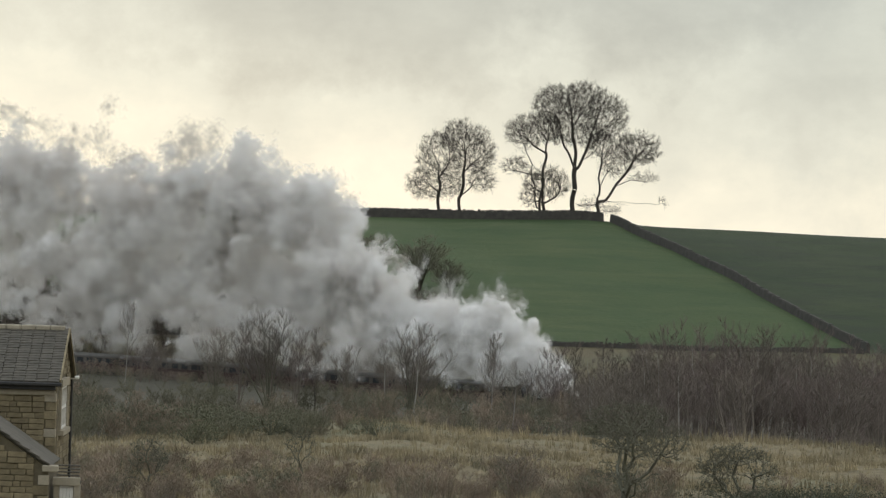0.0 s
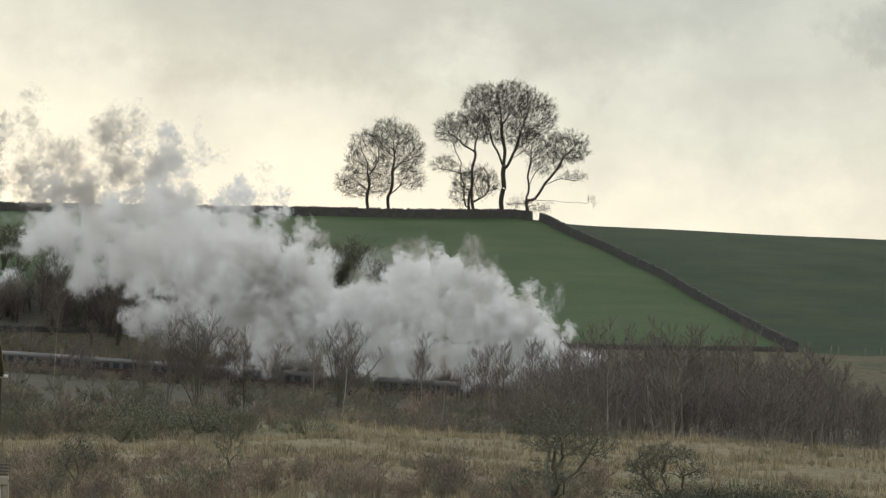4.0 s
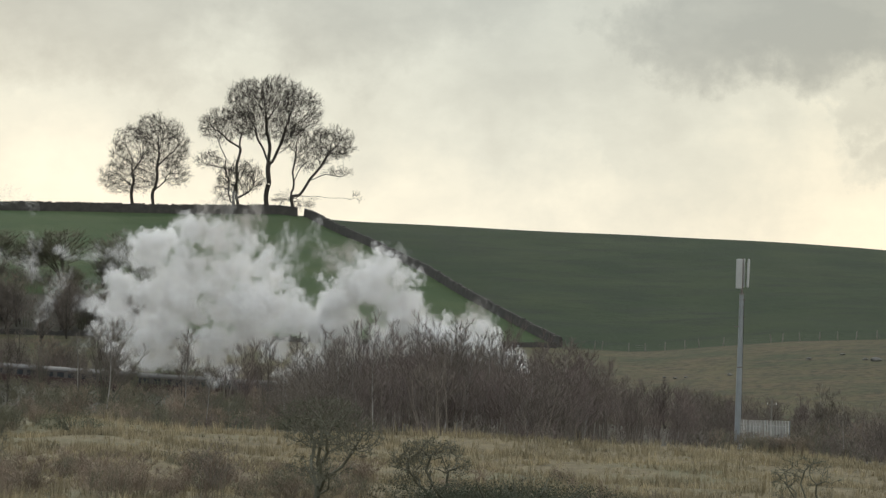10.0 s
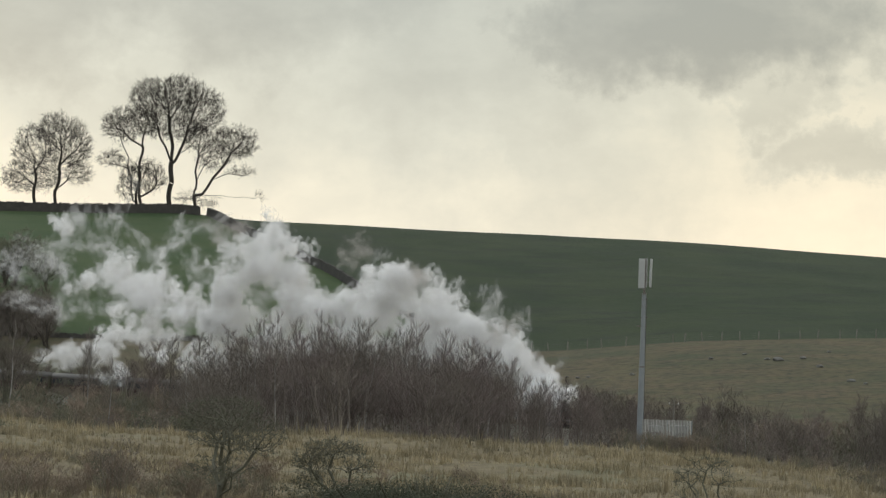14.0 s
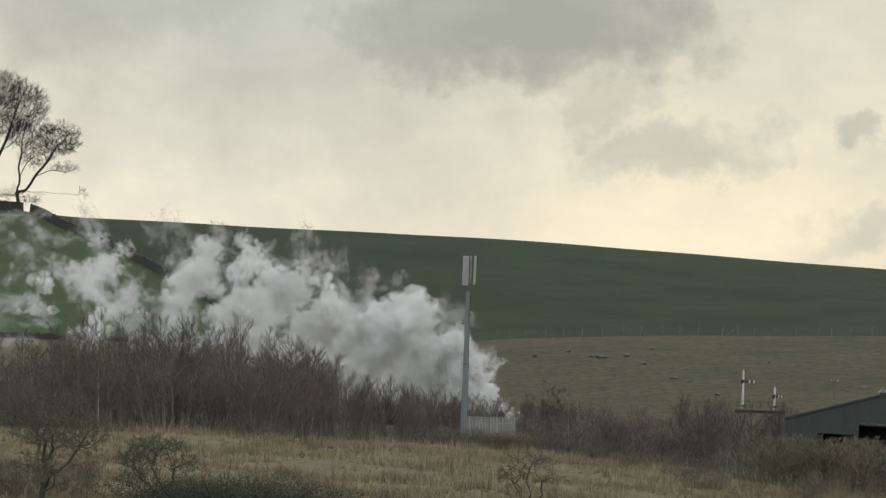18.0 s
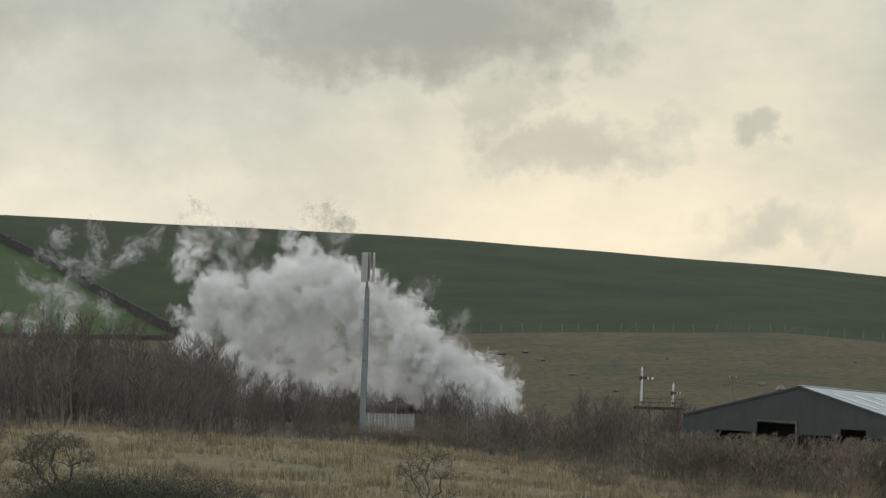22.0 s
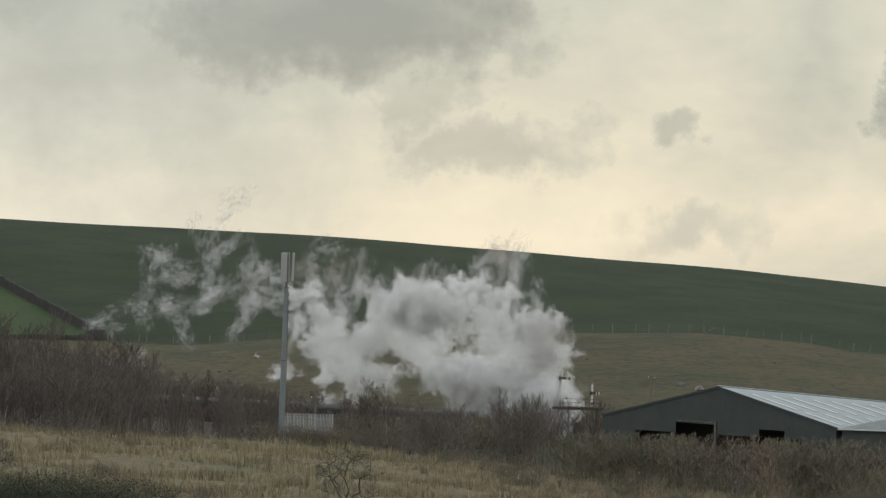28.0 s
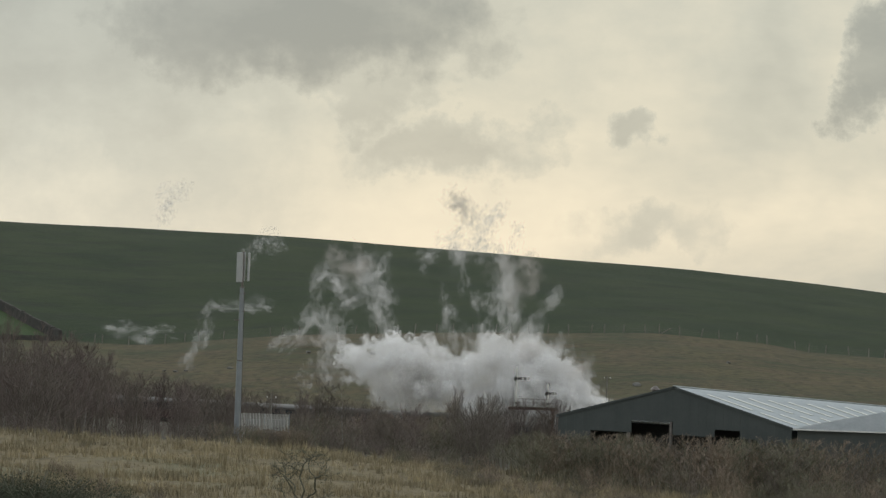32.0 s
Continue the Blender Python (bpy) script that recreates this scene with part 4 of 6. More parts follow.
# ---- exhaust steam ----
def steam_material(name, bright, cover, tint=(1.0, 0.995, 0.985)):
    """Bright droplets that scatter light to both sides and let a little through."""
    mt = bpy.data.materials.new(name)
    mt.use_nodes = True
    nt = mt.node_tree
    nt.nodes.clear()
    out = nt.nodes.new("ShaderNodeOutputMaterial")
    dif, tra, clear = (nt.nodes.new("ShaderNodeBsdf" + k) for k in ("Diffuse", "Translucent", "Transparent"))
    dif.inputs[0].default_value = tra.inputs[0].default_value = (*[bright * c for c in tint], 1)
    m1, m2 = nt.nodes.new("ShaderNodeMixShader"), nt.nodes.new("ShaderNodeMixShader")
    m1.inputs[0].default_value, m2.inputs[0].default_value = 0.5, cover
    nt.links.new(dif.outputs[0], m1.inputs[1]), nt.links.new(tra.outputs[0], m1.inputs[2])
    nt.links.new(clear.outputs[0], m2.inputs[1]), nt.links.new(m1.outputs[0], m2.inputs[2])
    nt.links.new(m2.outputs[0], out.inputs[0])
    return mt


DENSE = steam_material("dense_white_steam", 0.93, 0.20)
SOFT = steam_material("soft_white_steam", 0.885, 0.17)
# for the earliest steam: a little darker and warmer than SOFT
GREY = steam_material("older_grey_steam", 0.85, 0.17, (1.0, 0.985, 0.965))
THIN = steam_material("thin_drifting_steam", 0.80, 0.05)
# coal smoke against the sky; its backlit darkness is put into the colour
SMOKE = steam_material("brownish_backlit_coal_smoke", 0.60, 0.05, (1.0, 0.94, 0.88))


def puff_mesh(seed, mat, flakes, lobes, spread, streak, flake, curl):
    """A billow about 1 m in radius, made of fine wisps: round lobes, stirred by eddies, feathered at the rim; streak draws it out."""
    rng = np.random.default_rng(seed)
    u = np.linspace(-1, 1, lobes)
    bend = rng.normal(0, 0.5, 2)
    c = rng.normal(0, spread, (lobes, 3)) + np.stack([bend[0] * u * u, bend[1] * u, u], 1) * streak
    r = rng.uniform(0.3, 0.62, lobes)
    k = rng.choice(lobes, flakes, p=r ** 2.5 / (r ** 2.5).sum())
    d = rng.normal(size=(flakes, 3))
    d /= np.linalg.norm(d, axis=1, keepdims=True)
    rad = r[k] * (rng.random(flakes) ** 0.45 + 0.10 * np.abs(rng.normal(size=flakes)))
    p = c[k] + d * rad[:, None]
    off = Vector((seed * 7.7, seed * 3.1, seed * 5.3))
    for i in range(flakes):
        v = Vector(p[i])
        p[i] = v + noise.noise_vector(v * 1.6 + off) * curl + noise.noise_vector(v * 4.1 + off) * curl * 0.5
    s = flake * rng.uniform(0.5, 1.3, (flakes, 1))
    # each wisp lies along the skin of its lobe
    nrm = d + rng.normal(size=(flakes, 3)) * 0.8
    nrm /= np.linalg.norm(nrm, axis=1, keepdims=True)
    e1 = np.cross(nrm, rng.normal(size=(flakes, 3)))
    e1 /= np.linalg.norm(e1, axis=1, keepdims=True)
    e2 = np.cross(nrm, e1)
    co = np.stack([p + (e1 * math.cos(w) + e2 * math.sin(w)) * s * rng.uniform(0.5, 1.25, (flakes, 1)) for w in (0.0, 2.09, 4.19)], 1).reshape(-1, 3)
    me = bpy.data.meshes.new("puff")
    me.from_pydata(co.tolist(), [], np.arange(flakes * 3).reshape(flakes, 3).tolist())
    me.materials.append(mat)
    return me


PUFFS = {}
for key, mat, flakes, lobes, spread, streak, flake, curl in (("blast", DENSE, 750, 7, 0.40, 0.0, 0.24, 0.14), ("dense", DENSE, 750, 9, 0.46, 0.1, 0.24, 0.20), ("soft", SOFT, 650, 8, 0.48, 0.2, 0.26, 0.30), ("grey", GREY, 700, 9, 0.50, 0.2, 0.26, 0.26),
                                                             ("thin", THIN, 480, 6, 0.28, 0.9, 0.24, 0.6), ("smoke", SMOKE, 620, 9, 0.34, 0.6, 0.26, 0.5)):
    PUFFS[key] = [puff_mesh(i + 1 + 10 * len(PUFFS), mat, flakes, lobes, spread, streak, flake, curl) for i in range(9)]


# ---- scrub, trees and grass ----
def ribbons(rng, segs):
    """Fine twigs as narrow blades, each turned at random."""
    p, q = segs[:, :3], segs[:, 3:6]
    d = q - p
    d /= np.linalg.norm(d, axis=1, keepdims=True) + 1e-9
    u = np.cross(d, rng.normal(size=d.shape))
    u /= np.linalg.norm(u, axis=1, keepdims=True) + 1e-9
    co = np.stack([p - u * segs[:, 6:7], p + u * segs[:, 6:7], q + u * segs[:, 7:8], q - u * segs[:, 7:8]], 1).reshape(-1, 3)
    return co, np.arange(len(segs) * 4).reshape(-1, 4)


def shrub(name, rng, h, spread, stems, branchy, bark, twig, r0, label, cat, group, up=0.5, side=8, tw_r=0.013, low=0.2, reach=0.34, apart=0.0, sway=0.10):
    """A bare shrub or tree: stems that fan out, side branches and fine twigs."""
    t = thing(name, Matrix(), label, cat, group)
    st, br, tw = [], [], []
    for s in range(stems):
        an, out = rng.uniform(0, 6.283), (s + 0.5) / stems * spread
        hh = h * rng.uniform(0.8, 1.0) * (1 - 0.25 * (s / max(1, stems)) ** 2)
        n = 10 if r0 > 0.05 else 6
        tt = np.linspace(0, 1, n)
        wob = np.cumsum(rng.normal(0, sway * h / n, (n, 2)), 0) * tt[:, None]
        path = np.stack([math.cos(an) * out * (apart + (1 - apart) * tt ** 1.2) + wob[:, 0], math.sin(an) * out * (apart + (1 - apart) * tt ** 1.2) + wob[:, 1], hh * tt], 1)
        rad = r0 * (1 - 0.88 * tt) * rng.uniform(0.7, 1.1)
        for i in range(n - 1):
            st.append([*path[i], *path[i + 1], rad[i], rad[i + 1]])
        for b in range(branchy):
            u = low + (0.97 - low) * rng.random() ** 0.8
            k = min(n - 2, int(u * (n - 1)))
            p = path[k] + (path[k + 1] - path[k]) * (u * (n - 1) - k)
            ax = rng.uniform(0, 6.283)
            d = np.array([math.cos(ax), math.sin(ax), rng.uniform(0.5, 1.5) * up * 1.6])
            d /= np.linalg.norm(d)
            ln = h * rng.uniform(0.5, 1.0) * reach * (1.1 - 0.8 * u) + 0.04 * h
            m = p + d * ln * 0.5 + rng.normal(0, 0.05 * ln, 3)
            d2 = d + np.array([0, 0, 0.45])
            d2 /= np.linalg.norm(d2)
            q = m + d2 * ln * 0.5
            rr = max(0.011, r0 * 0.24 * (1.1 - u))
            br += [[*p, *m, rr, rr * 0.75], [*m, *q, rr * 0.75, rr * 0.35]]
            for _ in range(side):
                v = rng.uniform(0.15, 1.0)
                o = p + (m - p) * v * 2 if v < 0.5 else m + (q - m) * (v * 2 - 1)
                e = d2 + rng.normal(0, 0.5, 3) + np.array([0, 0, 0.35 + up])
                e = e / np.linalg.norm(e) * ln * rng.uniform(0.25, 0.6)
                tw.append([*o, *(o + e), tw_r, tw_r * 0.5])
                if rng.random() < 0.6:
                    e2 = e + rng.normal(0, 0.4, 3) * np.linalg.norm(e)
                    tw.append([*(o + e * 0.5), *(o + e * 0.5 + e2 * 0.6), tw_r * 0.8, tw_r * 0.4])
    co, f = tubes(np.array(st), 5 if r0 > 0.05 else 3)
    trunk = raw("trunk", co.tolist(), f.tolist(), bark, t)
    if apart or stems > 5:
        tagged(trunk, kind="stuff")
    br = np.array(br)
    big = br[:, 6] > 0.03
    co, f = tubes(br[big], 3) if big.any() else (np.zeros((0, 3)), np.zeros((0, 4), int))
    co2, f2 = ribbons(rng, np.concatenate([br[~big], np.array(tw)]))
    tagged(raw("crown", co.tolist() + co2.tolist(), f.tolist() + (f2 + len(co)).tolist(), twig, t), kind="stuff")
    return t


def leafy(name, rng, h, spread, n, mat, label, cat, group, leaf=0.16, bark=MOSS):
    """A dense bush: short stems and many small leaf clumps in several uneven domes."""
    t = thing(name, Matrix(), label, cat, group)
    st = []
    domes = [(rng.normal(0, 0.4) * spread, rng.normal(0, 0.4) * spread, rng.uniform(0.45, 0.85)) for _ in range(6)]
    for dx, dy, s in domes:
        st.append([0, 0, -0.1, dx * 0.7, dy * 0.7, h * s * 0.6, 0.07, 0.04])
        st.append([dx * 0.7, dy * 0.7, h * s * 0.6, dx, dy, h * s, 0.04, 0.015])
    co, f = tubes(np.array(st), 5)
    tagged(raw("stem_tangle", co.tolist(), f.tolist(), bark, t), kind="stuff")
    k = rng.integers(0, len(domes), n)
    c = np.array(domes)[k]
    d = rng.normal(size=(n, 3))
    d /= np.linalg.norm(d, axis=1, keepdims=True)
    rr = rng.uniform(0.55, 1.06, (n, 1)) ** 0.6
    p = np.stack([c[:, 0], c[:, 1], h * c[:, 2] * 0.55], 1) + d * rr * np.stack([np.full(n, spread * 0.5), np.full(n, spread * 0.5), h * c[:, 2] * 0.5], 1)
    p[:, 2] = np.maximum(p[:, 2], 0.03)
    a1, a2 = rng.normal(size=(n, 3)), rng.normal(size=(n, 3))
    s = leaf * rng.uniform(0.5, 1.3, (n, 1))
    a1 = a1 / np.linalg.norm(a1, axis=1, keepdims=True) * s
    a2 = a2 / np.linalg.norm(a2, axis=1, keepdims=True) * s * 0.6
    co = np.stack([p - a1, p + a2, p + a1, p - a2], 1).reshape(-1, 3)
    tagged(raw("foliage", co.tolist(), np.arange(n * 4).reshape(n, 4).tolist(), mat, t), kind="stuff")
    return t


R = np.random.default_rng(11)
FAR = pose(0, -900, -60)
THICKET = [shrub("bare_shrub", R, 9, 2.6, 6, 15, TWIG, TWIG_RED if i % 2 else TWIG, 0.085, "bare grey-brown many-stemmed shrub in the lineside thicket", "shrub", "lineside thicket", up=0.55, reach=0.42, tw_r=0.012, apart=0.6) for i in range(6)]
LOWSCRUB = [shrub("low_scrub", R, 3.0, 2.0, 8, 8, TWIG, (TWIG, OLIVE_TWIG, TWIG_RED, TWIG)[i], 0.03, "low tangle of bare grey-brown scrub", "shrub", "low scrub", up=0.4, tw_r=0.014, low=0.05, side=5) for i in range(4)]
BIRCHES = [shrub("birch_tree", R, 12, 0.8, 1 + i % 2, 34, BIRCH, TWIG, 0.085, "slender bare birch with a white trunk", "tree", "lineside birches", side=9, low=0.3, reach=0.24) for i in range(4)]
HEDGES = [shrub("lineside_shrub", R, 5.0, 2.6, 9, 11, OLIVE_TWIG, (OLIVE_TWIG, TWIG, RUSSET_TWIG)[i], 0.035, "soft brown bare shrub in the scrub belt", "shrub", "scrub belt shrubs", up=0.45, tw_r=0.009, low=0.08, side=8, apart=0.6) for i in range(3)]
GORSES = [leafy("gorse_bush", R, 2.2, 2.4, 5000, GORSE, "rounded olive-green gorse bush", "bush", "gorse bushes", 0.045) for i in range(3)]
BRAMBLES = [leafy("bramble_mound", R, 1.8, 3.2, 7000, LEAF, "dark tangled mound of brambles in the meadow", "bush", "bramble mounds", 0.028) for i in range(2)]
RUSSET = [shrub("russet_shrub", R, 2.6, 1.5, 9, 10, RUSSET_TWIG, RUSSET_TWIG, 0.025, "low reddish-brown bare shrub in the dry grass", "shrub", "russet shrubs", up=0.5, tw_r=0.008, low=0.1, side=9) for i in range(3)]
WOODTREES = [shrub("woodland_tree", R, 11, 4.0, 5, 26, BARK, TWIG, 0.18, "bare brown woodland tree on the lower hillside", "tree", "hillside wood", up=0.4, side=6, tw_r=0.024) for i in range(3)]
MOSSTREES = [shrub("mossy_tree", R, 10, 3.6, 7, 24, MOSS, OLIVE_TWIG, 0.16, "rounded bare mossy tree standing on the green field", "tree", "field trees", up=0.15, side=10, tw_r=0.024, reach=0.5, low=0.3) for i in range(3)]
ALDERS = [shrub("lineside_tree", R, 10, 1.9, 3, 30, BARK if i % 2 else TWIG, (TWIG_RED, TWIG)[i % 2], 0.085, "upright bare purplish-brown tree beside the railway", "tree", "lineside trees", up=0.5, side=16, low=0.22, reach=0.24, tw_r=0.009, apart=0.15, sway=0.05) for i in range(5)]
FANS = [shrub("fan_shaped_tree", R, 10, 4.2, 9, 20, MOSS, TWIG, 0.10, "rounded bare tree of many fanning stems by the railway", "tree", "fan-shaped trees", up=0.45, side=13, low=0.25, reach=0.26, tw_r=0.010, apart=0.05, sway=0.04) for i in range(2)]
THORNS = [shrub("thorn_bush", R, 3.6, 2.6, 10, 15, OLIVE_TWIG, (OLIVE_TWIG, RUSSET_TWIG)[i % 2], 0.03, "soft tangled olive-brown thorn bush", "shrub", "thorn bushes", up=0.4, tw_r=0.009, low=0.08, side=9, apart=0.35) for i in range(4)]
USED = set()


HEAP = {}
COUNT = {}


def heap(src, m):
    """Adds one more low shrub to the joined undergrowth."""
    for o in src.children:
        n = len(o.data.vertices)
        co = np.empty(n * 3)
        o.data.vertices.foreach_get("co", co)
        mm = np.array(m)
        co = co.reshape(n, 3) @ mm[:3, :3].T + mm[:3, 3]
        k = len(o.data.polygons)
        f = np.empty(k * 4, dtype=np.int64)
        o.data.polygons.foreach_get("vertices", f)
        HEAP.setdefault(o.data.materials[0].name, []).append((co, f.reshape(k, 4)))


def plant(kinds, a, d, scale=1.0, top=None, tilt=3.0, squash=1.0, sink=0.05):
    """Copies one of the kinds to the bearing a, d metres off; top: the height that it reaches, as a slope from the eye."""
    src = kinds[int(R.integers(len(kinds)))]
    x, y = a * d, d
    z = on_ground(x, y)
    if top is not None:
        full = max((v.co.z for o in src.children for v in o.data.vertices), default=1.0) if src.name not in FULL else FULL[src.name]
        FULL[src.name] = full
        scale = max(0.25, (25 + top * d - z) / full)
    m = pose(x, y, z - sink, R.normal(0, tilt), R.normal(0, tilt), R.uniform(0, 360))
    kind = src.name.split(".")[0]
    COUNT[kind] = COUNT.get(kind, 0) + 1
    w = scale * squash * R.uniform(0.85, 1.2)
    if src in USED and (kind == "low_scrub" and d > 440 or kind in ("lineside_shrub", "thorn_bush") and COUNT[kind] > 280 and d > 400):
        heap(src, m @ Matrix.Diagonal((w, w, scale, 1)))
        return None
    if src not in USED:
        USED.add(src)
        ob = src
        ob.matrix_basis = m
    else:
        ob = copy_thing(src, m)
    ob.scale = (w, w, scale)
    return ob


FULL = {}
# lineside trees and shrubs
for a, d, top in ((-0.1370, 560, -0.0103), (-0.1030, 556, -0.0130), (-0.1180, 600, -0.0190), (-0.150, 590, -0.0160)):
    plant(FANS, a, d, top=top, squash=0.95)
for a, d, top in ((-0.1445, 562, -0.0140), (-0.126, 565, -0.0150), (-0.131, 560, -0.0150), (-0.0840, 545, -0.0150), (-0.0700, 540, -0.0170), (-0.0640, 545, -0.0160), (-0.0560, 530, -0.0150), (-0.0500, 520, -0.0135), (-0.0430, 520, -0.0120), (-0.0385, 525, -0.0098),
                  (-0.0330, 520, -0.0108), (-0.0270, 515, -0.0092), (-0.0215, 520, -0.0112), (-0.0160, 515, -0.0105), (-0.0100, 510, -0.0118), (-0.0060, 520, -0.0100), (-0.0010, 515, -0.0126), (0.0050, 520, -0.0142), (0.0100, 525, -0.0155), (0.0150, 530, -0.0190),
                  (-0.0470, 560, -0.0150), (-0.0300, 565, -0.0125), (-0.0130, 560, -0.0132), (0.0020, 560, -0.0150), (0.0290, 520, -0.0235), (0.0350, 515, -0.0255), (0.0630, 530, -0.0265), (0.0690, 520, -0.0250), (0.1010, 530, -0.0250), (0.1070, 535, -0.0262)):
    plant(ALDERS, a, d, top=top, squash=0.95)
for a, d, top in ((-0.1024, 540, -0.0124), (-0.0835, 540, -0.0152), (-0.109, 600, -0.0170), (-0.0265, 520, -0.0115), (-0.005, 520, -0.0172), (-0.0785, 470, -0.0215), (0.0085, 560, -0.0165), (0.012, 560, -0.0175), (0.0665, 520, -0.0235),
                  (-0.172, 640, -0.0100), (-0.205, 640, -0.0060), (0.043, 480, -0.0300), (0.034, 470, -0.0290), (0.0735, 450, -0.0250), (-0.014, 480, -0.0260), (-0.036, 470, -0.0262), (0.024, 460, -0.0275)):
    plant(BIRCHES, a, d, top=top)
for i in range(66):
    a = R.uniform(-0.062, 0.016)
    edge = np.interp(a, [-0.062, -0.05, -0.027, -0.012, 0.0, 0.016], [-0.021, -0.0175, -0.0128, -0.0145, -0.0150, -0.0185])
    plant(THICKET, a, R.uniform(450, 575), top=edge - 0.0022 - abs(R.normal(0, 0.0035)), squash=1.25)
for i in range(22):
    a = R.uniform(-0.060, 0.012)
    edge = np.interp(a, [-0.062, -0.05, -0.027, -0.012, 0.0, 0.016], [-0.020, -0.0165, -0.0122, -0.0138, -0.0142, -0.0180])
    plant(BIRCHES, a, R.uniform(450, 560), top=edge - abs(R.normal(0, 0.002)), squash=1.2)
for i in range(60):
    a = R.uniform(0.014, 0.132)
    edge = np.interp(a, [0.014, 0.024, 0.038, 0.067, 0.085, 0.12, 0.132], [-0.0195, -0.0225, -0.0245, -0.0285, -0.0275, -0.0245, -0.029])
    plant(THICKET, a, R.uniform(450, 540), top=edge - abs(R.normal(0, 0.003)))
for a, d, top in ((0.1195, 535, -0.0265), (0.1245, 530, -0.0262), (0.110, 530, -0.0262), (0.100, 530, -0.0262)):
    plant(THICKET, a, d, top=top, squash=0.6)
for i in range(150):
    a = R.uniform(0.082, 0.215)
    near = np.interp(a, [0.082, 0.1, 0.13, 0.15], [410, 385, 318, 296])
    d = R.uniform(near, 424)
    far = np.interp(a, [0.082, 0.11, 0.125, 0.21], [-0.0405, -0.0385, -0.0366, -0.0364])
    plant(HEDGES, a, d, top=far - 0.017 * ((424 - d) / 128) ** 0.9 - abs(R.normal(0, 0.0012)), squash=1.5)
for i in range(150):
    a = R.uniform(-0.205, 0.10)
    d = R.uniform(424, 465)
    plant(LOWSCRUB, a, d, top=np.interp(a, [-0.2, -0.1, -0.06, 0.13], [-0.037, -0.0355, -0.034, -0.036]) - R.uniform(0, 0.004), squash=1.3)
for i in range(190):
    a = R.uniform(-0.205, -0.045)
    d = R.uniform(440, 640)
    plant((LOWSCRUB, THORNS, THORNS, GORSES if i % 3 == 0 else THORNS)[i % 4], a, d, top=-0.0300 - R.uniform(0, 0.004) - 0.004 * (640 - d) / 200, squash=1.5)
for i in range(120):
    plant(THORNS, R.uniform(-0.205, -0.04), R.uniform(441, 580), scale=R.uniform(0.7, 1.5), squash=1.0)
for i in range(9):
    plant(GORSES, R.uniform(-0.205, -0.075), R.uniform(455, 610), scale=R.uniform(0.8, 1.5), squash=1.6)
for i in range(60):
    plant(HEDGES, R.uniform(0.118, 0.20), R.uniform(400, 419), top=-0.0348 - abs(R.normal(0, 0.0010)), squash=1.5)
for i in range(22):
    plant(HEDGES, R.uniform(0.040, 0.068), R.uniform(424, 432), top=-0.0354 - R.uniform(0, 0.0015), squash=1.2)
for i in range(22):
    plant(THORNS, R.uniform(0.046, 0.064), R.uniform(426, 433), top=-0.0366 - R.uniform(0, 0.0018), squash=1.3)
for i in range(46):
    plant(HEDGES, R.uniform(0.050, 0.108), R.uniform(470, 535), top=-0.0318 - R.uniform(0, 0.0026), squash=1.4)
# wood on the lower hillside behind the line
for i in range(150):
    a = R.uniform(-0.218, -0.09)
    d = R.uniform(722, 742) + 34 * R.random() * np.interp(a, [-0.218, -0.12, -0.09], [1.0, 1.0, 0.2])
    plant(WOODTREES, a, d, top=(on_ground(a * d, d) + R.uniform(4.5, 9.0) - 25) / d, squash=1.3)
for i in range(46):
    a = R.uniform(-0.215, -0.093)
    d = float(track_y(a * 690)) + R.uniform(8, 30)
    plant((WOODTREES, THICKET, HEDGES)[i % 3], a, d, top=(float(rail_z(a * d)) + R.uniform(4.5, 10.0) - 25) / d, squash=1.4)
for i in range(110):
    a = R.uniform(-0.212, -0.100)
    d = R.uniform(742, 792)
    plant((WOODTREES, MOSSTREES, WOODTREES, HEDGES)[i % 4], a, d, top=(on_ground(a * d, d) + R.uniform(3.5, 7.0) - 25) / d, squash=1.4)
for i in range(44):
    x = R.uniform(-130, -28)
    y = float(track_y(x)) - R.uniform(8, 40)
    plant((HEDGES, THICKET)[i % 4 == 0], x / y, y, top=(float(rail_z(x)) + R.uniform(2.6, 4.6) + (4.5 if i % 4 == 0 else 0) - 25) / y, squash=1.5)
for i in range(26):
    a = R.uniform(0.018, 0.074)
    d = float(track_y(a * 605)) + R.uniform(7, 20)
    plant((HEDGES, THICKET, WOODTREES)[i % 3], a, d, top=np.interp(a, [0.018, 0.04, 0.075], [-0.0235, -0.0250, -0.0290]) - R.uniform(0, 0.004), squash=1.3)
for i in range(40):
    a = R.uniform(-0.13, -0.055)
    d = float(track_y(a * 690)) + R.uniform(10, 26)
    plant(WOODTREES if i % 2 else THICKET, a, d, top=-0.0215 - R.uniform(0, 0.005))
for a, d, top in ((-0.1015, 792, 0.0085), (-0.1135, 796, 0.0075), (-0.094, 785, 0.0030), (-0.121, 797, 0.0060), (-0.130, 800, 0.0085), (-0.139, 798, 0.0095), (-0.148, 802, 0.007), (-0.160, 800, 0.009), (-0.172, 800, 0.0095), (-0.185, 800, 0.009), (-0.198, 800, 0.0095)):
    plant(MOSSTREES, a, d, top=top, squash=1.5)
for a, d in ((0.0335, 590), (0.0365, 588), (0.041, 588), (0.045, 586), (0.063, 566), (0.067, 562), (0.070, 560), (0.0735, 558)):
    plant(WOODTREES, a, d, top=-0.0275 - R.uniform(0, 0.0012))


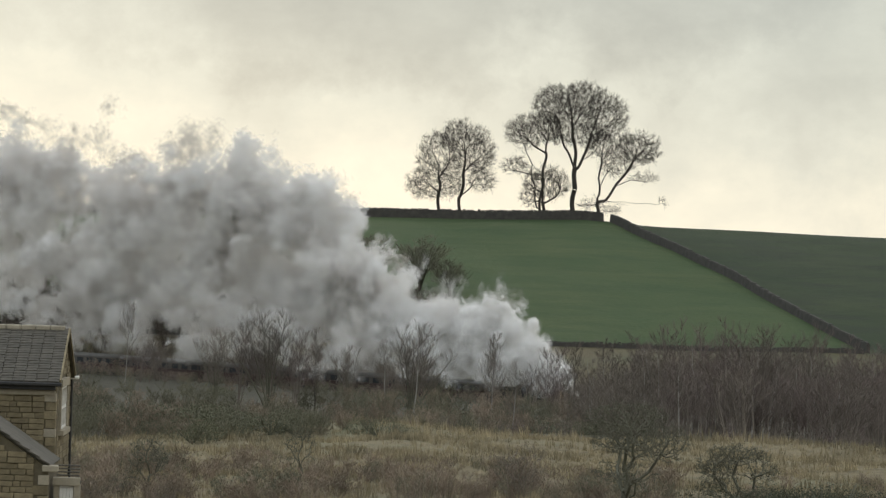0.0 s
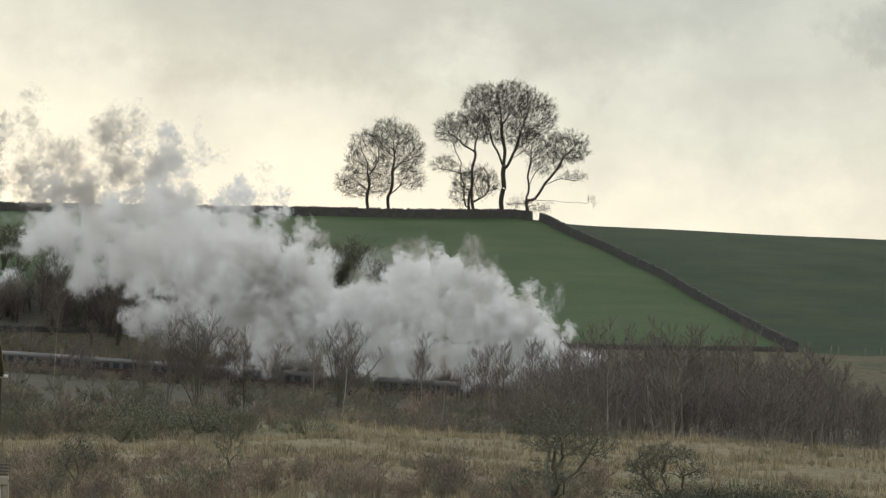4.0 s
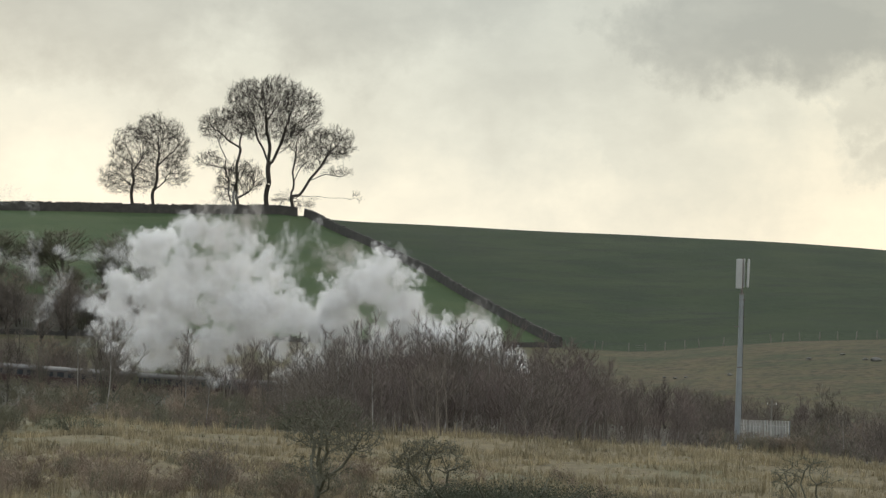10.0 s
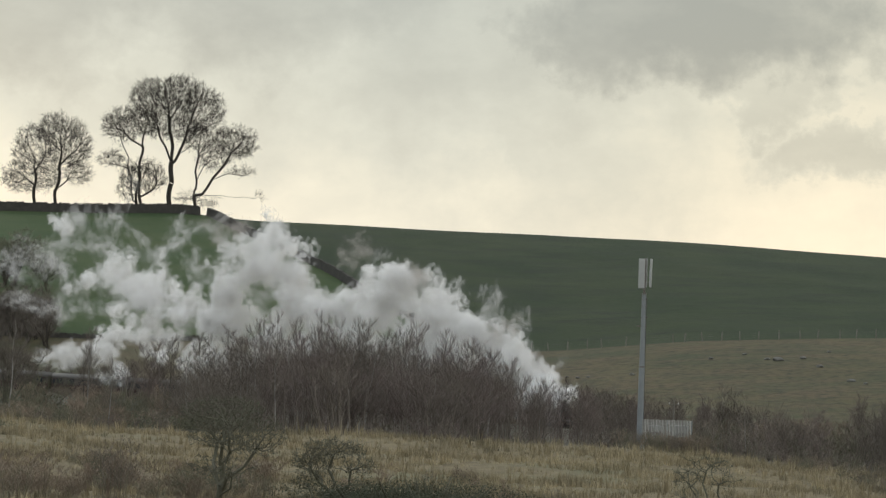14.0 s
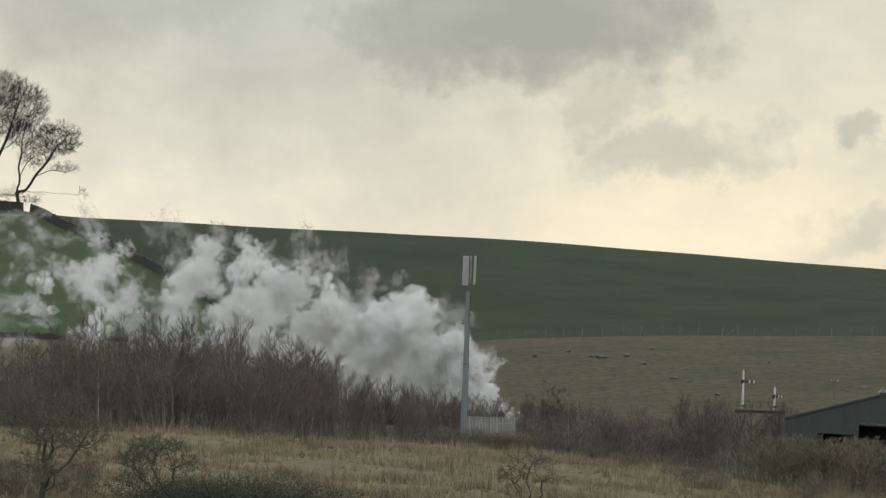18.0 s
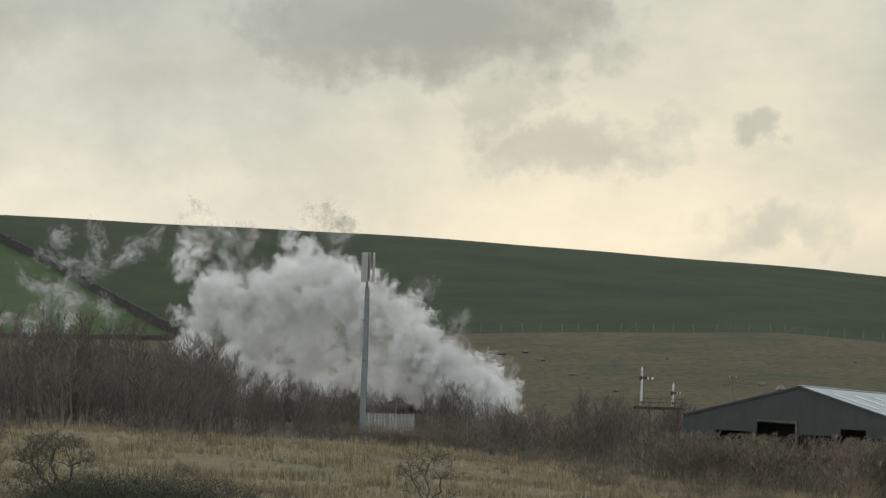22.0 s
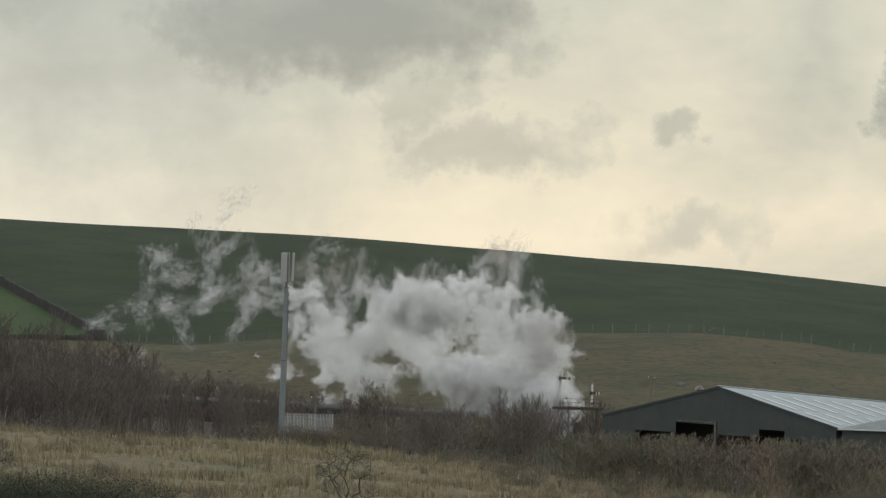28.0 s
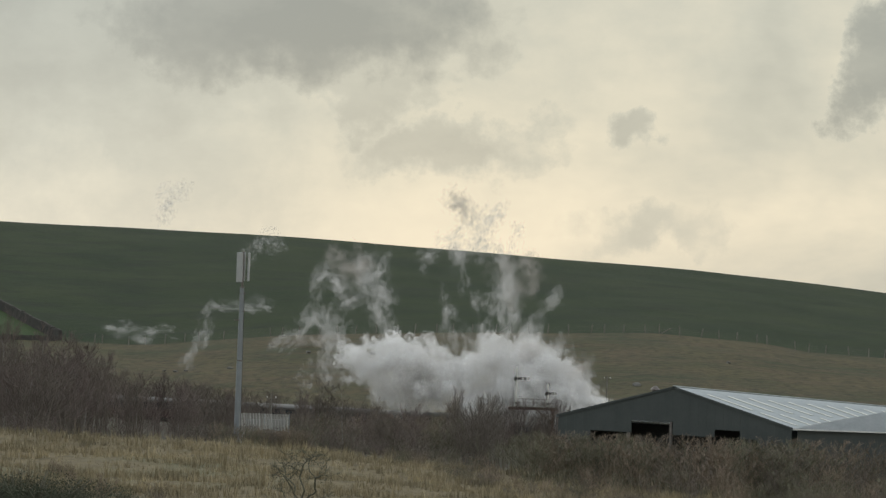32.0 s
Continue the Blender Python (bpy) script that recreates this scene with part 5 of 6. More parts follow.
def hawthorn(seed, a, d, hgt, wid, label, leaves=0, count=1000, lean=0.0):
    rng = np.random.default_rng(seed)
    x, y = a * d, d
    t = thing("hawthorn_tree", pose(x, y, on_ground(x, y, -0.05), 0, 0, rng.uniform(0, 360)), label, "tree", "hawthorns in the meadow")
    w, h = wid, hgt
    roots = [[(0, 0, 0), (0.2, 0.1, h * 0.18), (-0.15, 0, h * 0.36), (0.12 * w + lean, 0.1, h * 0.55), (lean, 0, h * 0.74)],
             [(0.1, 0.05, h * 0.14), (w * 0.2, 0.2, h * 0.26), (w * 0.28, -0.1, h * 0.4), (w * 0.5, 0.1, h * 0.5), (w * 0.58, 0, h * 0.62)],
             [(0.1, 0.05, h * 0.16), (-w * 0.14, -0.3, h * 0.32), (-w * 0.36, 0, h * 0.38), (-w * 0.46, 0.2, h * 0.56), (-w * 0.6, 0.1, h * 0.6)],
             [(0.1, 0.05, h * 0.1), (w * 0.3, 0.3, h * 0.16), (w * 0.5, 0.2, h * 0.3), (w * 0.72, 0, h * 0.34)],
             [(0.1, 0.05, h * 0.1), (-w * 0.3, 0.3, h * 0.2), (-w * 0.66, -0.2, h * 0.32)],
             [(0.1, 0.05, h * 0.2), (0.1, w * 0.2, h * 0.34), (0.3, w * 0.35, h * 0.55)]]
    blobs = [(lean, 0, h * 0.82, w * 0.60, w * 0.4, h * 0.13), (w * 0.52, 0.1, h * 0.64, w * 0.34, w * 0.3, h * 0.15), (-w * 0.55, 0, h * 0.62, w * 0.34, w * 0.3, h * 0.14),
             (w * 0.66, 0, h * 0.36, w * 0.24, w * 0.24, h * 0.12), (-w * 0.62, 0, h * 0.34, w * 0.24, w * 0.24, h * 0.12), (0.2, w * 0.35, h * 0.6, w * 0.4, w * 0.25, h * 0.18)]
    N = tree_parts(rng, t, roots, blobs, count, 0.22, 3.5, 0.30, 0.015, 3, 0.42, MOSS, MOSS, lean=(0, 0, -0.02))
    if leaves:
        n = leaves
        p = N[rng.integers(len(N) // 4, len(N), n)] + rng.normal(size=(n, 3)) * 0.2
        a1, a2 = rng.normal(size=(n, 3)) * 0.07, rng.normal(size=(n, 3)) * 0.05
        raw("foliage", np.stack([p - a1, p + a2, p + a1, p - a2], 1).reshape(-1, 3).tolist(), np.arange(n * 4).reshape(n, 4).tolist(), LEAF, t)["kind"] = "stuff"
    return t


hawthorn(21, -0.0515, 300, 8.4, 7.8, "wide gnarled mossy hawthorn in the dry meadow", 60, 2000)
hawthorn(22, -0.0245, 304, 5.6, 4.8, "gnarled dark ivy-clad hawthorn in the dry meadow", 60, 1800)
hawthorn(23, -0.1657, 306, 4.9, 3.0, "small bare hawthorn near the stone house", 60, 420)
hawthorn(24, 0.0640, 302, 5.2, 4.2, "bare thorn tree with open twisted limbs in the meadow", 0, 240)
hawthorn(25, -0.1290, 330, 4.2, 2.2, "slender bare thorn bush in the rough grass", 0, 300)
for i in range(250):
    a = R.uniform(-0.205, -0.040) if i < 236 else R.uniform(-0.05, 0.03)
    d = R.uniform(296, 350)
    plant((RUSSET, THORNS, RUSSET, HEDGES)[i % 4], a, d, top=-0.0438 - 0.0002 * max(0, 330 - d) - R.uniform(0, 0.005), squash=1.5)
for i in range(46):
    a = R.uniform(-0.192, -0.115)
    plant((THORNS, THORNS, GORSES)[i % 3], a, R.uniform(404, 440), top=-0.0335 - R.uniform(0, 0.006), squash=1.4)
for i in range(14):
    a = R.uniform(-0.021, 0.011)
    plant(BRAMBLES, a, R.uniform(296, 303), top=-0.0478 - 22 * (a + 0.005) ** 2 - abs(R.normal(0, 0.0008)), squash=1.0)
for a, d, top in ((-0.1105, 402, -0.0362), (-0.1065, 404, -0.0375), (-0.155, 400, -0.0372), (-0.150, 404, -0.0385)):
    plant(GORSES, a, d, top=top, squash=1.1)
for a, d, top in ((-0.099, 300, -0.0447), (-0.094, 302, -0.0462), (-0.104, 304, -0.0470), (-0.0755, 302, -0.0405)):
    plant(HEDGES, a, d, top=top, squash=1.3)
for i in range(60):
    plant((THORNS, LOWSCRUB, HEDGES)[i % 3], R.uniform(-0.205, -0.085), R.uniform(400, 450), top=-0.0385 - R.uniform(0, 0.004), squash=1.2)
for i in range(300):
    x = R.uniform(-140, 92) if i < 160 else R.uniform(-140, -35)
    y = float(track_y(x)) - R.uniform(7, 34)
    plant((LOWSCRUB, THORNS)[i % 2], x / y, y, top=(float(rail_z(x)) + R.uniform(1.9, 3.4) - 25) / y, squash=1.4)


def undergrowth():
    top = thing("scrub_undergrowth", Matrix(), "tangled grey-brown undergrowth along the railway", "scrub", kind="stuff")
    for name, bits in HEAP.items():
        base, co, f = 0, [], []
        for c, q in bits:
            co.append(c), f.append(q + base)
            base += len(c)
        tagged(raw("tangle", np.concatenate(co).tolist(), np.concatenate(f).tolist(), bpy.data.materials[name], top), kind="stuff")


undergrowth()


def grass():
    """Tussocks of dry grass over the meadow."""
    rng = np.random.default_rng(31)
    n = 38000
    y = 292 + 132 * rng.uniform(0, 1, n)
    x = rng.uniform(-0.215, 0.215, n) * y
    clump = 0.6 * wave(x, y, 2.1, 0.7) + 0.6 * wave(x, y, 5.3, 2.2)
    keep = clump + rng.normal(0, 0.35, n) > -0.1
    x, y, clump = x[keep], y[keep], clump[keep]
    n = len(x)
    z = ground_z(x, y)
    blades = 8
    big = rng.random(n) < 0.10
    h = rng.uniform(0.35, 0.9, n) * (0.8 + 0.35 * clump) * np.where(big, 1.7, 1.0)
    co = np.zeros((n, blades, 3, 3))
    for b in range(blades):
        an, ln = rng.uniform(0, 6.283, n), rng.uniform(0.15, 0.5, n)
        w = rng.uniform(0.018, 0.045, n) * np.where(big, 1.8, 1.0)
        dx, dy = np.cos(an), np.sin(an)
        bx, by = x + rng.normal(0, 1, n) * np.where(big, 0.3, 0.16), y + rng.normal(0, 1, n) * np.where(big, 0.3, 0.16)
        hh = h * rng.uniform(0.6, 1.1, n)
        co[:, b, 0] = np.stack([bx - dy * w, by + dx * w, z - 0.03], 1)
        co[:, b, 1] = np.stack([bx + dy * w, by - dx * w, z - 0.03], 1)
        co[:, b, 2] = np.stack([bx + dx * ln * hh, by + dy * ln * hh, z + hh], 1)
    k = n * blades
    tagged(raw("dry_grass", co.reshape(-1, 3).tolist(), np.arange(k * 3).reshape(k, 3).tolist(), STRAW), "tussocks of dry straw-coloured grass across the meadow", "grass", kind="stuff")


grass()


# ---- fence, boulders, pole on the rough pasture ----
def pasture_fence():
    t = thing("post_and_wire_fence", Matrix(), "weathered timber post and wire fence below the dull green field", "fence")
    rng = np.random.default_rng(3)
    line = [(0.012 + i * 0.00455 + rng.normal(0, 0.0006), 741.5) for i in range(44)]
    tops = []
    me = None
    for a, d in line:
        x = a * d
        h = 1.35 + rng.normal(0, 0.12)
        z = on_ground(x, d)
        if me is None:
            ob = part("post", rodded((0, 0, -0.3), (0, 0, 1.6), 0.11, 0.09, 6), TIMBER, t)
            me = ob.data
        else:
            ob = new("post", me)
            ob.parent = t
        ob.matrix_basis = pose(x, d, z, rng.normal(0, 3), rng.normal(0, 4), 0)
        tops.append((x, d, z))
    for k in (0.45, 0.8, 1.15):
        bm = bmesh.new()
        for p, q in zip(tops[:-1], tops[1:]):
            rod(bm, (p[0], p[1] - 0.08, p[2] + k), (q[0], q[1] - 0.08, q[2] + k), 0.008, None, 3)
        part("wire", bm, STEEL, t)
    for a, lean in ((0.1105, 52), (0.1495, 60)):
        x = a * 741
        part("brace", boxed(0, 0, 0, 0.14, 0.1, 2.3), TIMBER, t, "pale leaning timber brace", pose(x, 741.2, on_ground(x, 741) + 0.55, 0, lean, 0))


pasture_fence()


def boulder(seed, a, d, r, label="pale weathered boulder lying on the rough pasture"):
    rng = np.random.default_rng(seed)
    bm = bmesh.new()
    bmesh.ops.create_icosphere(bm, subdivisions=3, radius=r)
    o = Vector(rng.uniform(0, 50, 3))
    for v in bm.verts:
        v.co *= 0.8 + 0.5 * noise.noise(v.co / r * 0.9 + o)
        v.co.z *= 0.62
        v.co.x *= 1.35
    x = a * d
    ob = part("boulder", bm, BOULDER)
    ob.matrix_basis = pose(x, d, on_ground(x, d) + r * 0.2, 0, 0, rng.uniform(0, 180))
    tagged(ob, label, "boulder", "boulders on the pasture")


for i, (a, d, r) in enumerate(((0.0800, 700, 0.85), (0.0775, 702, 0.5), (0.0858, 702, 0.55), (0.090, 690, 0.5), (0.0975, 672, 0.6), (0.101, 668, 0.4), (0.0455, 690, 0.5), (0.0478, 690, 0.4), (0.1080, 650, 0.5), (0.1430, 655, 0.7),
                                (0.0350, 690, 0.35), (0.0326, 690, 0.35), (0.0300, 692, 0.3), (0.064, 705, 0.45), (0.120, 690, 0.4), (0.156, 640, 0.5), (0.165, 690, 0.45), (0.072, 712, 0.4), (0.092, 712, 0.35))):
    boulder(40 + i, a, d, r)


def telegraph_pole(a, d, h, label):
    x = a * d
    t = thing("utility_pole", pose(x, d, on_ground(x, d), 0, 0.6, 0), label, "pole", "utility poles")
    part("shaft", rodded((0, 0, -0.3), (0, 0, h), 0.12, 0.08, 8), TIMBER, t)
    part("cross_arm", boxed(0, -0.12, h - 0.35, 1.1, 0.1, 0.1), TIMBER, t)
    for s in (-0.45, 0.45):
        part("insulator", rodded((s, -0.12, h - 0.3), (s, -0.12, h - 0.14), 0.05, 0.03, 6), WHITE, t)


telegraph_pole(0.1357, 620, 25 - 0.0219 * 620 - on_ground(0.1357 * 620, 620), "slender weathered timber pole beyond the shed")
telegraph_pole(0.0555, 437, 25 - 0.0290 * 437 - on_ground(0.0555 * 437, 437), "thin pole beside the mast compound")


# ---- stone house ----
def stone_face(t, x0, x1, z0, z1, y, rng, course=0.17, limit=None, inward=1):
    """Coursed rubble on a wall face at depth y: each stone a part; limit(x) gives the height to which it goes."""
    kinds = []
    for w in (0.22, 0.3, 0.38, 0.46, 0.56):
        bm = boxed(0, 0, 0, w - 0.018, 0.1, course - 0.016, 0.012)
        for v in bm.verts:
            v.co += Vector(rng.normal(0, 0.004, 3))
        me = bpy.data.meshes.new("stone")
        bm.to_mesh(me)
        bm.free()
        me.materials.append(STONE)
        kinds.append((w, me))
    z = z0
    while z + course <= z1 + 0.02:
        x = x1
        while x > x0 + 0.1:
            w, me = kinds[int(rng.integers(5))]
            if limit is None or z + course < limit(x - w / 2):
                ob = new("stone", me)
                ob.parent = t
                ob.matrix_basis = pose(x - w / 2, y - 0.03 + rng.normal(0, 0.008), z + course / 2, *rng.normal(0, 0.6, 3))
            x -= w
        z += course


def slates(t, x0, x1, ey, ez, ry, rz, rows, rng, width=0.36, thick=0.05):
    """Overlapping stone slates from the eaves (ey, ez) up to the ridge (ry, rz), each a part."""
    ln = math.hypot(ry - ey, rz - ez)
    an = math.degrees(math.atan2(rz - ez, ry - ey))
    kinds = []
    for k in range(3):
        bm = boxed(0, 0, 0, width - 0.012, ln / rows * 1.45, thick, 0.006)
        for v in bm.verts:
            v.co += Vector(rng.normal(0, 0.005, 3))
        me = bpy.data.meshes.new("slate")
        bm.to_mesh(me)
        bm.free()
        me.materials.append(SLATE)
        kinds.append(me)
    for r in range(rows):
        u = (r + 0.35) / rows
        x = x1 - width / 2 - (0 if r % 2 else width * 0.06)
        while x > x0:
            ob = new("slate", kinds[int(rng.integers(3))])
            ob.parent = t
            ob.matrix_basis = pose(x, ey + (ry - ey) * u, ez + (rz - ez) * u + 0.03, an - 4 + rng.normal(0, 0.7), rng.normal(0, 0.5), rng.normal(0, 0.6))
            x -= width


def sash(t, x, y, z, w, h, bars, turn=0, name="window"):
    """A white window of several lights in a stone surround; turn 90 sets it in a gable wall."""
    m = pose(x, y, z, 0, 0, turn)
    g = part(name, boxed(0, 0.05, h / 2, w, 0.04, h), GLASSY, t, "white-framed window in a stone surround", m)
    for i in range(bars + 1):
        part("glazing_bar", boxed(-w / 2 + w * i / bars, 0.0, h / 2, 0.09, 0.1, h), WHITE, g)
    for zz in (0.04, h / 2, h - 0.04):
        part("frame_rail", boxed(0, 0.0, zz, w + 0.09, 0.1, 0.08), WHITE, g)
    part("lintel", boxed(0, -0.03, h + 0.12, w + 0.5, 0.2, 0.24, 0.01), STONE_PALE, g)
    part("sill", boxed(0, -0.06, -0.09, w + 0.4, 0.26, 0.16, 0.01), STONE_PALE, g)
    for s in (-1, 1):
        part("jamb", boxed(s * (w / 2 + 0.14), -0.02, h / 2, 0.16, 0.16, h, 0.01), STONE_PALE, g)


def house():
    rng = np.random.default_rng(8)
    d = 127.0
    fx = -0.1887 * d
    z0 = on_ground(fx, d) - 0.2
    t = thing("stone_house", pose(fx, d, z0, 0, 0, 7.2), "gritstone house with a stone-slate roof and white windows", "house")
    eave, ridge, dep, wid = 21.17 - z0, 22.60 - z0, 7.4, 9.0
    bm = bmesh.new()
    prof = [(0, 0), (0, eave), (dep / 2, ridge - 0.12), (dep, eave), (dep, 0)]
    a = [bm.verts.new((0, y, z)) for y, z in prof]
    b = [bm.verts.new((-wid, y, z)) for y, z in prof]
    bm.faces.new(a), bm.faces.new(b[::-1])
    for i in range(5):
        bm.faces.new((a[i], b[i], b[(i + 1) % 5], a[(i + 1) % 5]))
    bmesh.ops.recalc_face_normals(bm, faces=bm.faces)
    part("wall", bm, MORTAR, t)
    stone_face(t, -4.2, -0.32, eave - 3.6, eave - 0.12, 0.0, rng)
    # quoins at the corner
    for i in range(15):
        w = 0.52 if i % 2 else 0.32
        part("quoin", boxed(-w / 2 + 0.03, 0.12, eave - 0.3 - i * 0.27, w, 0.34, 0.255, 0.012), STONE_PALE if i % 4 == 1 else STONE, t)
    # gable stones and verge
    gk = []
    for w in (0.35, 0.5, 0.7):
        q = boxed(0, 0, 0, 0.1, w - 0.02, 0.2, 0.015)
        me = bpy.data.meshes.new("stone")
        q.to_mesh(me)
        q.free()
        me.materials.append(STONE)
        gk.append((w, me))
    z = eave - 3.7
    while z < ridge - 0.3:
        y = 0.34
        lim = dep if z < eave else dep - (z - eave) / (ridge - eave) * dep / 2
        lo = 0.34 if z < eave else (z - eave) / (ridge - eave) * dep / 2 + 0.25
        while y < lim - 0.3:
            w, me = gk[int(rng.integers(3))]
            if y > lo and not (1.1 < y + w / 2 < 5.1 and eave - 1.75 < z < eave - 0.05):
                ob = new("stone", me)
                ob.parent = t
                ob.matrix_basis = pose(-0.02 + rng.normal(0, 0.008), y + w / 2, z + 0.1)
            y += w
        z += 0.22
    sash(t, 0.01, 3.1, eave - 1.62, 3.1, 1.32, 4, 90)
    slates(t, -4.4, 0.14, -0.28, eave - 0.10, dep / 2, ridge, 21, rng)
    bm = bmesh.new()
    for y0, zz0, y1, zz1 in ((-0.3, eave - 0.12, dep / 2, ridge - 0.02), (dep + 0.3, eave - 0.12, dep / 2, ridge - 0.02)):
        an = math.degrees(math.atan2(zz1 - zz0, y1 - y0))
        box(bm, 0, 0, 0, wid + 0.22, math.hypot(y1 - y0, zz1 - zz0), 0.05, m=Matrix.Translation((-wid / 2 + 0.02, (y0 + y1) / 2, (zz0 + zz1) / 2 - 0.03)) @ pose(0, 0, 0, an))
    part("roof", bm, SLATE, t, "roof boarding under the slates")
    for i in range(12):
        part("ridge_tile", boxed(-0.22 - i * 0.46, dep / 2, ridge + 0.06, 0.45, 0.34, 0.16, 0.03), STONE_PALE, t)
    for s, y0 in ((1, -0.3), (-1, dep + 0.3)):
        an = math.degrees(math.atan2(ridge - eave + 0.1, (dep / 2 + 0.3)))
        part("verge_stone", boxed(0.15, 0, 0, 0.05, math.hypot(dep / 2 + 0.3, ridge - eave + 0.1), 0.10, m=Matrix.Translation((0, (y0 + dep / 2) / 2, (eave + ridge) / 2 - 0.02)) @ pose(0, 0, 0, an * s)), STONE, t)
    part("gutter", boxed(-wid / 2 + 0.1, -0.36, eave - 0.16, wid + 0.2, 0.13, 0.12, 0.03), BLACK, t, "black gutter")
    part("fascia", boxed(-wid / 2, -0.2, eave - 0.27, wid, 0.16, 0.12), BLACK, t)
    part("downpipe", rodded((0.06, dep - 0.1, 0), (0.06, dep - 0.1, eave - 0.2), 0.05), BLACK, t)
    part("rear_gutter", boxed(-wid / 2 + 0.1, dep + 0.4, eave - 0.16, wid + 0.35, 0.13, 0.12, 0.03), WHITE, t, "pale rear gutter end")
    part("skirting_eave", boxed(-wid / 2, -0.08, eave - 0.42, wid, 0.06, 0.14), STONE_PALE, t)


house()


def wing():
    """The lower wing whose gable faces the meadow road: coped rake, kneeler and stones."""
    rng = np.random.default_rng(9)
    d = 120.0
    x1 = -0.1900 * d
    z0 = on_ground(x1, d) - 0.2
    t = thing("house_wing", pose(x1, d, z0, 0, 0, 7.2), "low gritstone wing with a coped gable before the house", "house wing")
    eave = 25 - 0.0512 * d - z0
    half, dep, rise = 3.2, 5.0, 2.15
    top = lambda x: eave + rise * (1 - abs(x + half) / half)
    bm = bmesh.new()
    prof = [(0, 0), (0, eave - 0.05), (-half, eave + rise - 0.05), (-2 * half, eave - 0.05), (-2 * half, 0)]
    a = [bm.verts.new((x, 0, z)) for x, z in prof]
    b = [bm.verts.new((x, dep, z)) for x, z in prof]
    bm.faces.new(a), bm.faces.new(b[::-1])
    for i in range(5):
        bm.faces.new((a[i], b[i], b[(i + 1) % 5], a[(i + 1) % 5]))
    bmesh.ops.recalc_face_normals(bm, faces=bm.faces)
    part("wall", bm, MORTAR, t)
    stone_face(t, -2.4, -0.4, eave - 1.8, eave + 1.6, 0.0, rng, limit=lambda x: top(x) - 0.08)
    for i in range(7):
        w = 0.44 if i % 2 else 0.3
        part("quoin", boxed(-w / 2 + 0.02, 0.1, eave - 0.4 - i * 0.3, w, 0.32, 0.28, 0.012), STONE_PALE if i % 3 == 0 else STONE, t)
    an = math.degrees(math.atan2(rise, half))
    n = 11
    for i in range(n):
        u = (i + 0.5) / n
        part("coping_slate", boxed(0, 0, 0, half / n * 1.5, 0.42, 0.05, 0.01, m=Matrix.Translation((-half * u, 0.06, eave + rise * u + 0.07)) @ pose(0, 0, 0, 0, an - 7)), SLATE, t)
    part("kneeler", boxed(0.06, 0.06, eave - 0.06, 0.46, 0.44, 0.2, 0.03), STONE_PALE, t, "dressed kneeler stone")
    for s in (1, -1):
        part("roof_slope", boxed(0, 0, 0, math.hypot(half, rise) + 0.1, dep, 0.06, m=Matrix.Translation((-half + s * half / 2, dep / 2, eave + rise / 2)) @ pose(0, 0, 0, 0, s * an)), SLATE, t)
    # porch roof and window against the wing
    p = thing("porch", pose(x1 + 0.05, d + 1.2, z0, 0, 0, 7.2), "small slated porch with a black gutter and white window", "porch")
    pe = 25 - 0.0540 * (d + 1.2) - z0
    part("wall", boxed(0.30, 1.0, pe / 2 - 0.1, 0.56, 2.0, pe - 0.2), STONE_PALE, p)
    for r in range(5):
        part("slate_course", boxed(0.3, 0.1 + r * 0.2, pe + 0.0 + r * 0.085, 0.66, 0.26, 0.03, m=Matrix.Translation((0, 0, 0))), SLATE, p)
    part("gutter", boxed(0.3, -0.1, pe - 0.08, 0.8, 0.12, 0.11, 0.02), BLACK, p, "black gutter")
    part("downpipe", rodded((0.62, -0.06, 0), (0.62, -0.06, pe - 0.1), 0.04), BLACK, p)
    sash(p, 0.28, -0.05, pe - 1.35, 0.3, 1.15, 3)


wing()


# ---- motions ----
def motions():
    for ob, back in TRAIN:
        walk(ob, [(t, track_pose(x + back * ALONG)) for t, x in TRAIN_AT])
    steam_drift()


def vigour(born):
    """How high the steam of one moment is thrown: in strong and weak beats, low once the regulator is shut."""
    return float(np.interp(born, [-25, -20, -17, -14, -11.4, -8.3, -7.4, -5.2, -4, -3.4, -1.7, -0.4, 1.2, 2.4, 3.2, 4.0, 4.8, 5.6, 6.3, 7.1, 8.8, 10.1, 11.0, 11.9, 12.9, 13.6, 15.4, 17.0, 18.2, 20.0, 22.4, 23.6, 26.5, 27.4, 28, 32],
                           [1.0, 1.0, 0.85, 1.0, 1.15, 1.02, 0.64, 0.56, 0.36, 0.45, 0.78, 0.80, 0.72, 0.74, 0.44, 0.54, 0.80, 0.78, 0.48, 0.42, 0.84, 0.76, 0.55, 0.82, 0.55, 0.52, 0.82, 0.84, 0.66, 0.52, 0.52, 0.74, 0.84, 0.40, 0.34, 0.32]))


def cleared(born):
    """The time by which the steam of one moment has dissolved to wisps."""
    return float(np.interp(born, [-25, -12, -10.5, -7, -5.5, -4, -2, 2, 8, 12, 12.6, 19, 21, 24, 26, 27.2, 27.3, 40], [1.6, 3.0, 4.2, 5.4, 6.0, 8.8, 13.0, 15.0, 17.2, 19.2, 24.4, 26.6, 27.6, 28.3, 28.5, 28.7, 38, 40]))


